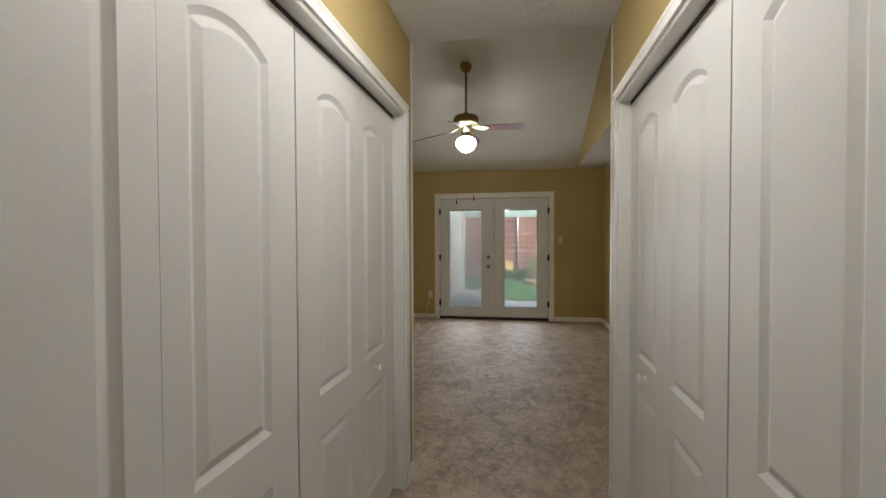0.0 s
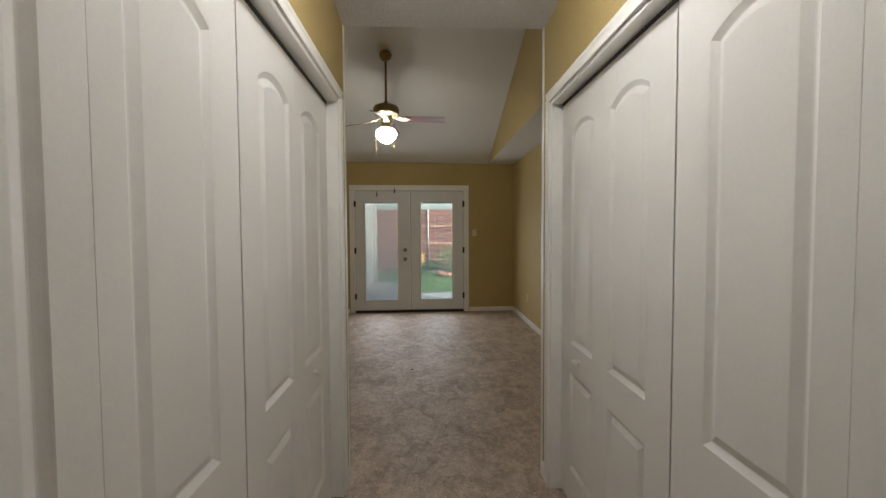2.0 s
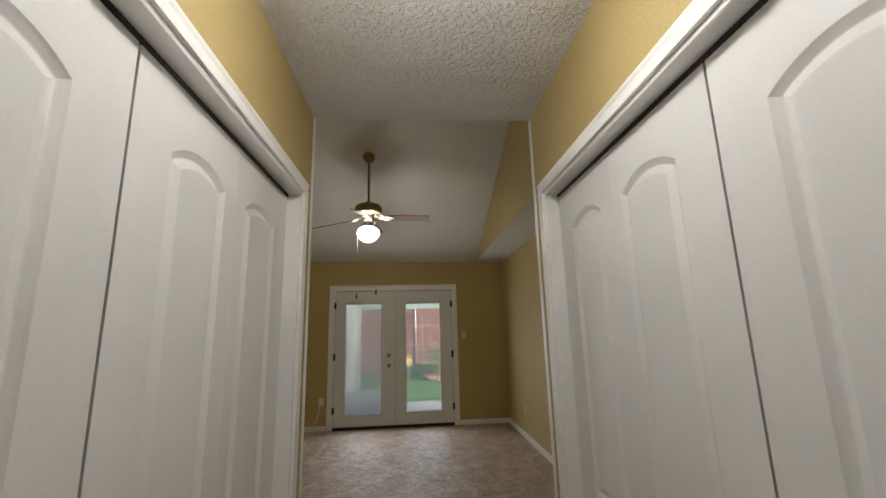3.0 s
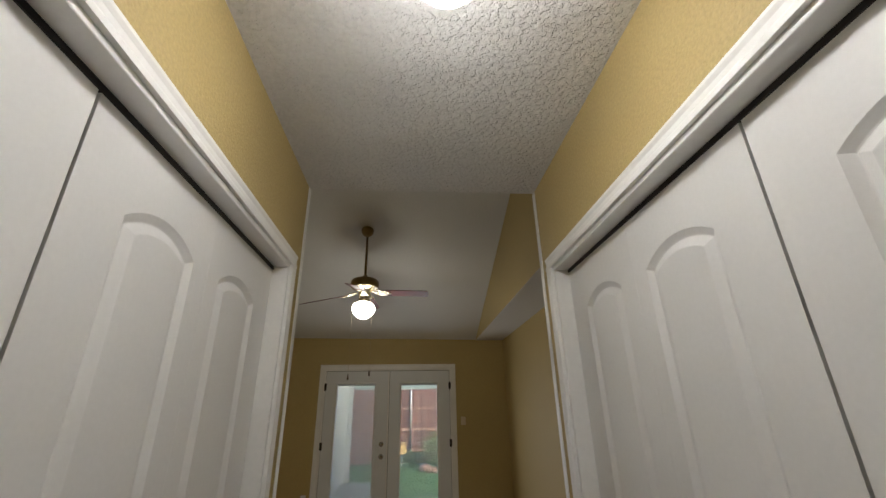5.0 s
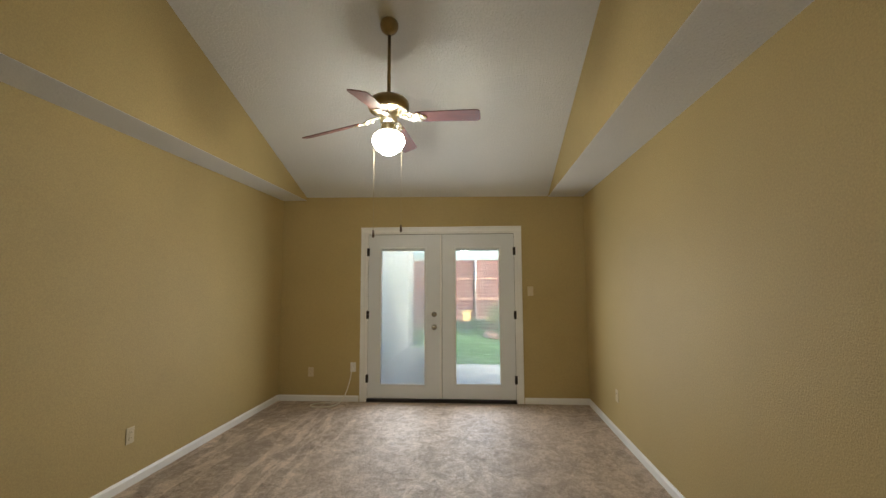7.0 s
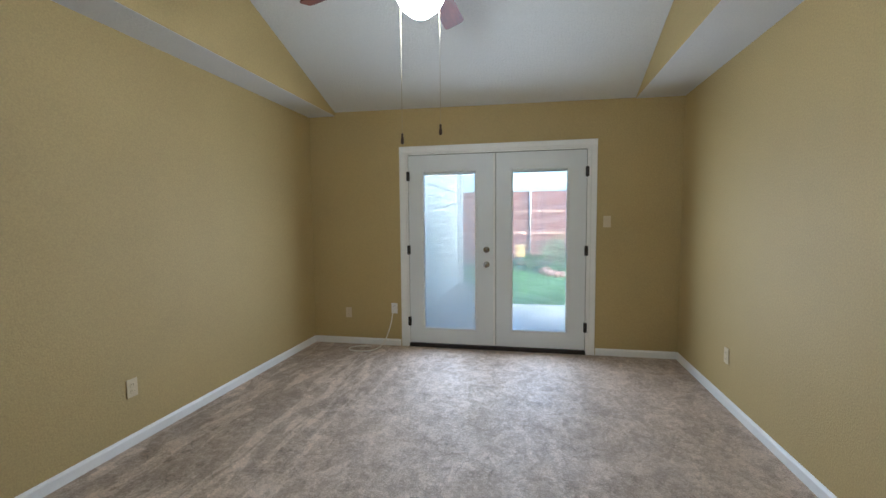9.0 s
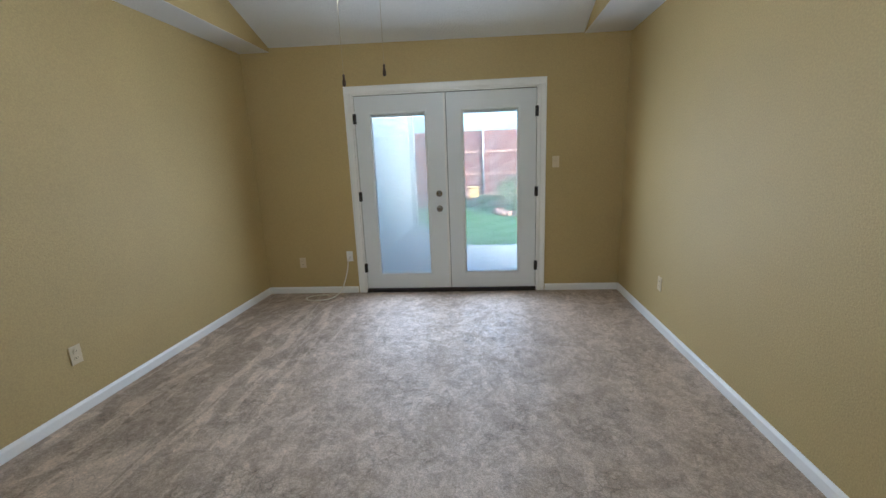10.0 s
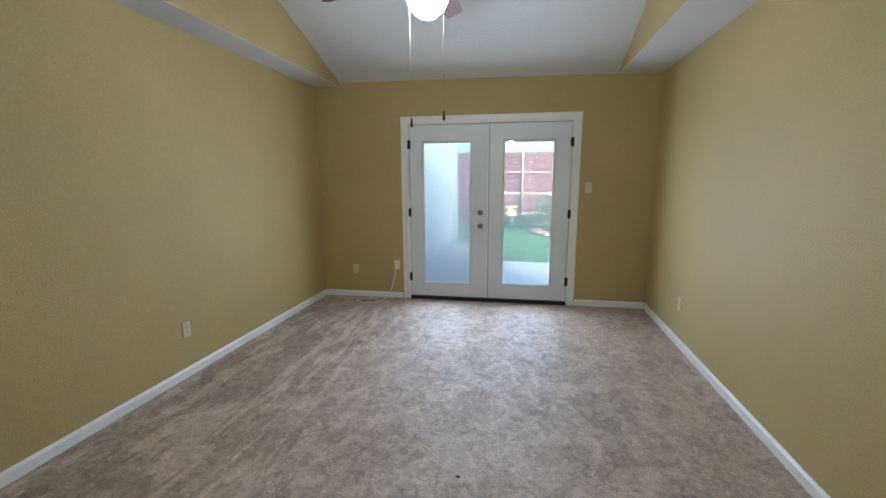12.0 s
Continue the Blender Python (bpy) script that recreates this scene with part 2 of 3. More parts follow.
# ---- builders ----
def mesh_of(bm, name, mat, smooth=False):
    bmesh.ops.recalc_face_normals(bm, faces=bm.faces)
    me = bpy.data.meshes.new(name)
    bm.to_mesh(me)
    bm.free()
    me.materials.append(mat)
    if smooth:
        for p in me.polygons:
            p.use_smooth = True
    return me


def part(name, bm, mat, parent=None, label="", smooth=False):
    ob = new(name, mesh_of(bm, name, mat, smooth))
    if parent is not None:
        ob.parent = parent
    if label:
        ob["label"] = label
    return ob


def thing(name, at=(0, 0, 0), label="", category="", group="", kind=""):
    ob = new(name)
    ob.location = at
    return tagged(ob, label, category, group, kind)


def add_box(bm, x0, x1, y0, y1, z0, z1, bevel=0.0, seg=1):
    r = bmesh.ops.create_cube(bm, size=1.0, matrix=Matrix.LocRotScale(((x0 + x1) / 2, (y0 + y1) / 2, (z0 + z1) / 2), None, (x1 - x0, y1 - y0, z1 - z0)))
    if bevel:
        es = list({e for v in r["verts"] for e in v.link_edges})
        bmesh.ops.bevel(bm, geom=es, offset=bevel, segments=seg, affect="EDGES", profile=0.5)


def box(x0, x1, y0, y1, z0, z1, bevel=0.0, seg=1):
    bm = bmesh.new()
    add_box(bm, x0, x1, y0, y1, z0, z1, bevel, seg)
    return bm


def lathe(profile, n=32, m=Matrix()):
    """A turned shape from (radius, height) pairs, about z."""
    bm = bmesh.new()
    rings = []
    for r, z in profile:
        rings.append([bm.verts.new(m @ Vector((max(r, 1e-4) * math.cos(2 * math.pi * k / n), max(r, 1e-4) * math.sin(2 * math.pi * k / n), z))) for k in range(n)])
    for a, b in zip(rings, rings[1:]):
        for k in range(n):
            bm.faces.new((a[k], a[(k + 1) % n], b[(k + 1) % n], b[k]))
    bm.faces.new(rings[0])
    bm.faces.new(rings[-1])
    return bm


def tube(points, radius, n=8):
    """A round cord along points."""
    bm = bmesh.new()
    pts = [Vector(p) for p in points]
    rings = []
    for i, p in enumerate(pts):
        d = (pts[min(i + 1, len(pts) - 1)] - pts[max(i - 1, 0)]).normalized()
        u = d.cross(Vector((0.31, 0.2, 0.93) if abs(d.z) < 0.9 else (1, 0, 0))).normalized()
        v = d.cross(u)
        rings.append([bm.verts.new(p + radius * (math.cos(2 * math.pi * k / n) * u + math.sin(2 * math.pi * k / n) * v)) for k in range(n)])
    for a, b in zip(rings, rings[1:]):
        for k in range(n):
            bm.faces.new((a[k], a[(k + 1) % n], b[(k + 1) % n], b[k]))
    bm.faces.new(rings[0])
    bm.faces.new(rings[-1])
    return bm


def smooth_curve(points, steps=8):
    """Catmull-Rom points through the given ones."""
    p = [Vector(points[0])] + [Vector(q) for q in points] + [Vector(points[-1])]
    out = []
    for i in range(1, len(p) - 2):
        for s in range(steps):
            t = s / steps
            out.append(0.5 * ((2 * p[i]) + (p[i + 1] - p[i - 1]) * t + (2 * p[i - 1] - 5 * p[i] + 4 * p[i + 1] - p[i + 2]) * t * t + (3 * p[i] - p[i - 1] - 3 * p[i + 1] + p[i + 2]) * t ** 3))
    out.append(p[-2])
    return out


def extrude_profile(profile, a, b, inward, up=(0, 0, 1)):
    """A moulding: profile of (out, up) pairs, run from a to b."""
    a, b, inward, up = Vector(a), Vector(b), Vector(inward), Vector(up)
    bm = bmesh.new()
    ends = [[bm.verts.new(p + o * inward + u * up) for o, u in profile] for p in (a, b)]
    k = len(profile)
    for i in range(k):
        bm.faces.new((ends[0][i], ends[0][(i + 1) % k], ends[1][(i + 1) % k], ends[1][i]))
    bm.faces.new(ends[0])
    bm.faces.new(ends[1])
    return bm


def structure(name, bm, mat, label, category):
    return tagged(part(name, bm, mat), label, category, kind="structure")



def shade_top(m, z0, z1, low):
    """The socket's shade is put into the lamp glass: emission fades towards the top."""
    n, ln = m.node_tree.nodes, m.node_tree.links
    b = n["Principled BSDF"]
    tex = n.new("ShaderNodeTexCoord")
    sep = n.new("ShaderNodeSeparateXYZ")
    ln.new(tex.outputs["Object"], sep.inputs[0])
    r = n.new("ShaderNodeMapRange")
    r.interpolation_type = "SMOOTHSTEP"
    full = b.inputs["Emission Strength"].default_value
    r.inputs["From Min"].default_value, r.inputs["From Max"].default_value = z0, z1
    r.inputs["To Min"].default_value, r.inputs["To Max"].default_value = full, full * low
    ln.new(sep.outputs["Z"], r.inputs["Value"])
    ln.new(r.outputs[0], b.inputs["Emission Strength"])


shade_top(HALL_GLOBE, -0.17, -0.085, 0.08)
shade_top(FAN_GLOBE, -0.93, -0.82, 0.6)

# ---- large structure: hall ----
T = 0.115
OP0, OPZ = 0.36, 2.0    # closet openings: start along y, and height
OPL, OPR = 2.325, 2.342    # their ends, on the two sides
for name, x0, x1, end in (("wall_hall_left", HX0 - T, HX0, OPL), ("wall_hall_right", HX1, HX1 + T, OPR)):
    bm = box(x0, x1, end, HY, FL - 0.02, HZ)
    add_box(bm, x0, x1, HBACK, OP0, FL - 0.02, HZ)
    add_box(bm, x0, x1, OP0, end, OPZ, HZ)
    structure(name, bm, WALL, "tan painted hall wall with a wide closet opening", "wall")
structure("wall_hall_end", box(HX0 - T, HX1 + T, HBACK - T, HBACK, FL - 0.02, HZ), WALL, "tan painted wall closing the hall", "wall")
structure("ceiling_hall", box(HX0, HX1, HBACK, HY - 0.004, HZ, HZ + 0.1), TEXTURED, "white knockdown-textured hall ceiling", "ceiling")
bm = box(HX0 - 0.75, HX0 - 0.70, OP0 - 0.1, OPR + 0.1, FL - 0.02, HZ)
add_box(bm, HX0 - 0.70, HX0 - T, OP0 - 0.15, OP0 - 0.1, FL - 0.02, HZ)
structure("wall_closet_left", bm, WALL, "plain closet back wall behind the doors", "wall")
bm = box(HX1 + 0.70, HX1 + 0.75, OP0 - 0.1, OPR + 0.1, FL - 0.02, HZ)
add_box(bm, HX1 + T, HX1 + 0.70, OP0 - 0.15, OP0 - 0.1, FL - 0.02, HZ)
structure("wall_closet_right", bm, WALL, "plain closet back wall behind the doors", "wall")
bm = box(HX0 - 0.75, HX0 - T, OP0 - 0.15, OPR + 0.1, HZ, HZ + 0.05)
add_box(bm, HX1 + T, HX1 + 0.75, OP0 - 0.15, OPR + 0.1, HZ, HZ + 0.05)
structure("ceiling_closet", bm, TEXTURED, "plain white closet ceiling", "ceiling")

# ---- large structure: room ----
def carpet_sheet():
    bm = bmesh.new()
    x0, x1, y0, y1 = WL - 0.05, WR + 0.05, HBACK - 0.05, YB + 0.02
    nx, ny = 110, 250
    grid = [[bm.verts.new((x0 + (x1 - x0) * i / nx, y0 + (y1 - y0) * j / ny,
                           0.0022 * noise.noise(Vector((x0 + (x1 - x0) * i / nx, y0 + (y1 - y0) * j / ny, 0)) * 7)
                           + 0.0012 * noise.noise(Vector((i * 0.61, j * 0.61, 3.0))) - 0.002 + FL)) for i in range(nx + 1)] for j in range(ny + 1)]
    for j in range(ny):
        for i in range(nx):
            bm.faces.new((grid[j][i], grid[j][i + 1], grid[j + 1][i + 1], grid[j + 1][i]))
    add_box(bm, x0, x1, y0, y1, -0.12, FL - 0.01)
    return bm


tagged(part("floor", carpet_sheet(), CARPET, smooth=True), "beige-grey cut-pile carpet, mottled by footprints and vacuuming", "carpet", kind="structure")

DX0, DX1, DZ = -1.341, 0.537, 2.067     # french door rough opening
structure("wall_left", box(WL - T, WL, HY - T, YB + T, FL - 0.02, SZ + 0.1), WALL, "tan painted side wall below a soffit", "wall")
structure("wall_right", box(WR, WR + T, HY - T, YB + T, FL - 0.02, SZ + 0.1), WALL, "tan painted side wall below a soffit", "wall")
bm = box(WL - 0.01, DX0, YB, YB + T, FL - 0.02, SZ + 0.1)
add_box(bm, DX1, WR, YB, YB + T, FL - 0.02, SZ + 0.1)
add_box(bm, DX0, DX1, YB, YB + T, DZ, SZ + 0.1)
skewed(structure("wall_back", bm, WALL, "tan painted back wall around french doors", "wall"))
bm = box(WL, HX0 - T, HY - T, HY, FL - 0.02, TOP + 0.1)
add_box(bm, HX1 + T, WR, HY - T, HY, FL - 0.02, TOP + 0.1)
add_box(bm, HX0 - T, HX1 + T, HY - T, HY, HZ + 0.004, TOP + 0.1)
structure("wall_front", bm, WALL, "tan painted wall around the hall opening", "wall")


def soffit_face(x0, x1):
    """The upright face over the soffit's edge, a wedge that ends at the back wall."""
    bm = bmesh.new()
    prof = ((HY, SZ), (YB, SZ), (HY, TOP + 0.02))
    ends = [[bm.verts.new((x, y, z)) for y, z in prof] for x in (x0, x1)]
    for i in range(3):
        bm.faces.new((ends[0][i], ends[0][(i + 1) % 3], ends[1][(i + 1) % 3], ends[1][i]))
    bm.faces.new(ends[0])
    bm.faces.new(ends[1])
    return bm


structure("wall_upper_left", soffit_face(SL - 0.06, SL), WALL, "tan painted upper wall under the vault", "wall")
structure("wall_upper_right", soffit_face(SR, SR + 0.06), WALL, "tan painted upper wall under the vault", "wall")
structure("ceiling_soffit_left", box(WL, SL - 0.002, HY, YB, SZ - 0.003, SZ + 0.05), VAULT, "white textured underside of a soffit", "ceiling")
structure("ceiling_soffit_right", box(SR + 0.002, WR, HY, YB, SZ - 0.003, SZ + 0.05), VAULT, "white textured underside of a soffit", "ceiling")
bm = bmesh.new()
prof = ((HY - T, TOP + SLOPE * T), (YB + T, SZ - SLOPE * T), (YB + T, SZ - SLOPE * T + 0.12), (HY - T, TOP + SLOPE * T + 0.12))
ends = [[bm.verts.new((x, y, z)) for y, z in prof] for x in (WL - T, WR + T)]
for i in range(4):
    bm.faces.new((ends[0][i], ends[0][(i + 1) % 4], ends[1][(i + 1) % 4], ends[1][i]))
bm.faces.new(ends[0])
bm.faces.new(ends[1])
structure("ceiling_vault", bm, VAULT, "white textured sloping vault ceiling", "ceiling")

# ---- baseboards, corner trim ----
BASE = ((0, 0), (0.014, 0), (0.014, 0.054), (0.010, 0.060), (0.006, 0.066), (0.004, 0.071), (0, 0.071))


def baseboard(a, b, inward):
    return structure("baseboard", extrude_profile(BASE, (a[0], a[1], FL), (b[0], b[1], FL), inward), TRIM, "white painted baseboard along the carpet", "baseboard")


baseboard((WL, HY, 0), (WL, YB, 0), (1, 0, 0))
baseboard((WR, HY, 0), (WR, YB, 0), (-1, 0, 0))
skewed(baseboard((WL + 0.014, YB, 0), (-1.416, YB, 0), (0, -1, 0)))
skewed(baseboard((0.609, YB, 0), (WR - 0.014, YB, 0), (0, -1, 0)))
baseboard((WL + 0.014, HY, 0), (HX0 - 0.002, HY, 0), (0, 1, 0))
baseboard((HX1 + 0.002, HY, 0), (WR - 0.014, HY, 0), (0, 1, 0))
baseboard((HX0, OPL + 0.06, 0), (HX0, HY - 0.03, 0), (1, 0, 0))
baseboard((HX1, OPR + 0.06, 0), (HX1, HY - 0.03, 0), (-1, 0, 0))
for sx, x in ((1, HX0), (-1, HX1)):
    bm = box(min(x, x + sx * 0.004), max(x, x + sx * 0.004), HY - 0.028, HY + 0.004, FL, HZ - 0.002, 0.0012)
    add_box(bm, min(x - sx * 0.024, x + sx * 0.004), max(x - sx * 0.024, x + sx * 0.004), HY + 0.0005, HY + 0.0045, 0.073, HZ - 0.002, 0.0012)
    structure("trim_corner", bm, TRIM, "narrow white corner guard on the hall corner", "corner guard")

# ---- closet casings and bifold doors ----
CAS = ((0, 0), (0.016, 0), (0.016, 0.012), (0.012, 0.020), (0.012, 0.034), (0.016, 0.044), (0.016, 0.052), (0.010, 0.058), (0, 0.058))


def closet_casing(x, sx, end):
    """Casing, jamb and track of one closet opening; sx points into the hall."""
    c = thing("trim_closet", (x, 0, 0), "white painted casing round a closet opening", "door casing", kind="structure")
    part("casing_head", extrude_profile(CAS, (0, OP0 - 0.058, OPZ), (0, end + 0.058, OPZ), (sx, 0, 0), (0, 0, 1)), TRIM, c)
    part("casing_leg", extrude_profile(CAS, (0, end, FL), (0, end, OPZ), (sx, 0, 0), (0, 1, 0)), TRIM, c)
    part("casing_leg", extrude_profile(CAS, (0, OP0, FL), (0, OP0, OPZ), (sx, 0, 0), (0, -1, 0)), TRIM, c)
    a, b = sorted((-sx * T, sx * 0.004))
    part("head_jamb", box(a, b, OP0, end, OPZ - 0.016, OPZ + 0.004, 0.0015), TRIM, c)
    part("side_jamb", box(a, b, end - 0.016, end + 0.004, FL, OPZ - 0.016, 0.0015), TRIM, c)
    part("side_jamb", box(a, b, OP0 - 0.004, OP0 + 0.016, FL, OPZ - 0.016, 0.0015), TRIM, c)
    a, b = sorted((-sx * 0.050, -sx * 0.078))
    part("track", box(a, b, OP0 + 0.018, end - 0.018, OPZ - 0.030, OPZ - 0.0165), DARKMETAL, c, "dark steel door track")
    return c


def panel_outline(y0, y1, z0, z1, rise, n=14):
    """A panel's outline, its top bowed upwards by rise."""
    pts = [(y0, z0), (y1, z0), (y1, z1)]
    if rise:
        w = (y1 - y0) / 2
        r = (w * w + rise * rise) / (2 * rise)
        for k in range(1, n):
            y = y1 - (y1 - y0) * k / n
            pts.append((y, z1 + math.sqrt(r * r - (y - y0 - w) ** 2) - (r - rise)))
    pts.append((y0, z1))
    return pts


def inset(pts, d):
    out = []
    for i, p in enumerate(pts):
        a, b = Vector(pts[i - 1]), Vector(pts[(i + 1) % len(pts)])
        p = Vector(p)
        e0, e1 = (p - a).normalized(), (b - p).normalized()
        n0, n1 = Vector((-e0.y, e0.x)), Vector((-e1.y, e1.x))
        m = n0 + n1
        out.append(tuple(p + m * (d / max(0.25, (1 + n0.dot(n1))))))
    return out


def leaf_mesh(width, stile_a, stile_b):
    """A moulded two-panel leaf, face towards +x, along y from 0 to width."""
    z0, z1, th = -0.004, 1.972, 0.034
    bm = bmesh.new()
    outlines = [panel_outline(stile_a, width - stile_b, 0.792, 1.800, 0.045), panel_outline(stile_a, width - stile_b, 0.172, 0.648, 0)]
    e = 0.0004
    rim = [(e, z0 + e), (width - e, z0 + e), (width - e, z1 - e), (e, z1 - e)]
    loops = [[bm.verts.new((0, y, z)) for y, z in rim]] + [[bm.verts.new((0, y, z)) for y, z in o] for o in outlines]
    edges = [bm.edges.new((lp[i], lp[(i + 1) % len(lp)])) for lp in loops for i in range(len(lp))]
    bmesh.ops.triangle_fill(bm, edges=edges, use_beauty=True, normal=(1, 0, 0))
    for o, lp in zip(outlines, loops[1:]):
        last = lp
        for d, x in ((0.0015, -0.0010), (0.005, -0.0034), (0.0155, -0.0098), (0.0185, -0.0110), (0.0215, -0.0104), (0.040, -0.0026), (0.0425, -0.0014), (0.045, -0.0010)):
            ring = [bm.verts.new((x, y, z)) for y, z in inset(o, d)]
            for i in range(len(o)):
                bm.faces.new((last[i], last[(i + 1) % len(o)], ring[(i + 1) % len(o)], ring[i]))
            last = ring
        bm.faces.new(last)
    out = [(0, z0), (width, z0), (width, z1), (0, z1)]
    r1 = [bm.verts.new((-e, y, z)) for y, z in out]
    r2 = [bm.verts.new((-th, y, z)) for y, z in out]
    for i in range(4):
        j = (i + 1) % 4
        bm.faces.new((loops[0][i], loops[0][j], r1[j], r1[i]))
        bm.faces.new((r1[i], r1[j], r2[j], r2[i]))
    bm.faces.new(r2)
    return bm


def knob_shape(sx):
    m = Matrix.Rotation(sx * math.pi / 2, 4, "Y")
    return lathe(((0.013, 0), (0.013, 0.003), (0.006, 0.006), (0.006, 0.014), (0.013, 0.018), (0.0165, 0.024), (0.0155, 0.030), (0.008, 0.034), (0.001, 0.035)), 20, m)


def bifold_pair(x, sx, y0, y1, knob_far, stiles=((0.130, 0.076), (0.072, 0.130))):
    """Two hinged leaves between y0 and y1."""
    d = thing("bifold_closet_door", (x, y0, 0), "closed white moulded bifold closet door with arched panels", "door", group="bifold closet doors")
    w = (y1 - y0) / 2 - 0.0003
    for k in range(2):
        bm = leaf_mesh(w, *stiles[k])
        for v in bm.verts:
            v.co.x *= sx
            v.co.y += k * (w + 0.0006)
        lf = part("leaf", bm, MOULDED, d)
        if knob_far and k == 1:
            bm = knob_shape(sx)
            for v in bm.verts:
                v.co += Vector((0, w * 1.5 - (0.05 if sx > 0 else 0.005), 0.73))
            part("knob", bm, WHITEPL, lf, "small round white knob", smooth=True)
    return d


for x, sx, gap, end, stiles in ((HX0, 1, 1.355, OPL, ((0.132, 0.076), (0.066, 0.134))), (HX1, -1, 1.375, OPR, ((0.136, 0.062), (0.086, 0.124)))):
    closet_casing(x, sx, end)
    bifold_pair(x - sx * 0.054, sx, gap + 0.003, end - 0.02, True, stiles)
    bifold_pair(x - sx * 0.054, sx, OP0 + 0.04, gap - 0.004, False)

# ---- hall light and cord ----
hl = thing("ceiling_light", (0.0, 1.33, HZ), "lit white globe ceiling light on a round base", "ceiling light")
part("base", lathe(((0.058, -0.001), (0.060, -0.012), (0.056, -0.030), (0.050, -0.046), (0.048, -0.052)), 32), WHITEPL, hl, "pale grey lamp holder", smooth=True)
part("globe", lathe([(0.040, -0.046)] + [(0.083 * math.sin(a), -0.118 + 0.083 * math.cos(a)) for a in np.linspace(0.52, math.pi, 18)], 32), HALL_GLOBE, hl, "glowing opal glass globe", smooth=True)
cord_pts = smooth_curve(((0.008, 0.80, HZ), (0.004, 0.80, 2.2), (-0.004, 0.802, 1.95), (-0.006, 0.806, 1.78), (0.006, 0.805, 1.675)), 8)
tagged(part("pull_cord", tube(cord_pts, 0.0027), CORD, smooth=True), "dark grey pull cord hanging from the hall ceiling", "cord")

# ---- french doors ----
door = skewed(thing("door_1", (0, YB, 0), "closed white french doors with glazed panes and inner blinds", "door", kind="structure"))
JX0, JX1, JZ = DX0 + 0.002, DX1 - 0.002, DZ - 0.002
part("side_jamb", box(JX0, JX0 + 0.022, -0.004, T, FL, JZ - 0.022, 0.0015), TRIM, door)
part("side_jamb", box(JX1 - 0.022, JX1, -0.004, T, FL, JZ - 0.022, 0.0015), TRIM, door)
part("head_jamb", box(JX0, JX1, -0.004, T, JZ - 0.022, JZ, 0.0015), TRIM, door)
DCAS = ((0, 0), (0.017, 0), (0.017, 0.012), (0.013, 0.022), (0.013, 0.055), (0.017, 0.064), (0.013, 0.072), (0, 0.072))
part("casing_leg", extrude_profile(DCAS, (JX0 + 0.006, 0, FL), (JX0 + 0.006, 0, JZ - 0.006), (0, -1, 0), (-1, 0, 0)), TRIM, door)
part("casing_leg", extrude_profile(DCAS, (JX1 - 0.006, 0, FL), (JX1 - 0.006, 0, JZ - 0.006), (0, -1, 0), (1, 0, 0)), TRIM, door)
part("casing_head", extrude_profile(DCAS, (JX0 + 0.006 - 0.072, 0, JZ - 0.006), (JX1 - 0.006 + 0.072, 0, JZ - 0.006), (0, -1, 0), (0, 0, 1)), TRIM, door)
part("door_stop", box(JX1 - 0.034, JX1 - 0.0215, 0.058, T, 0.02, JZ - 0.0225, 0.001), TRIM, door)
part("door_stop", box(JX0 + 0.0215, JX0 + 0.034, 0.058, T, 0.02, JZ - 0.0225, 0.001), TRIM, door)
part("door_stop", box(JX0 + 0.035, JX1 - 0.035, 0.058, T, JZ - 0.034, JZ - 0.0225, 0.001), TRIM, door)
part("threshold", box(JX0 + 0.02, JX1 - 0.02, -0.012, T + 0.05, FL - 0.01, 0.018, 0.004), DARKMETAL, door, "dark bronze threshold")


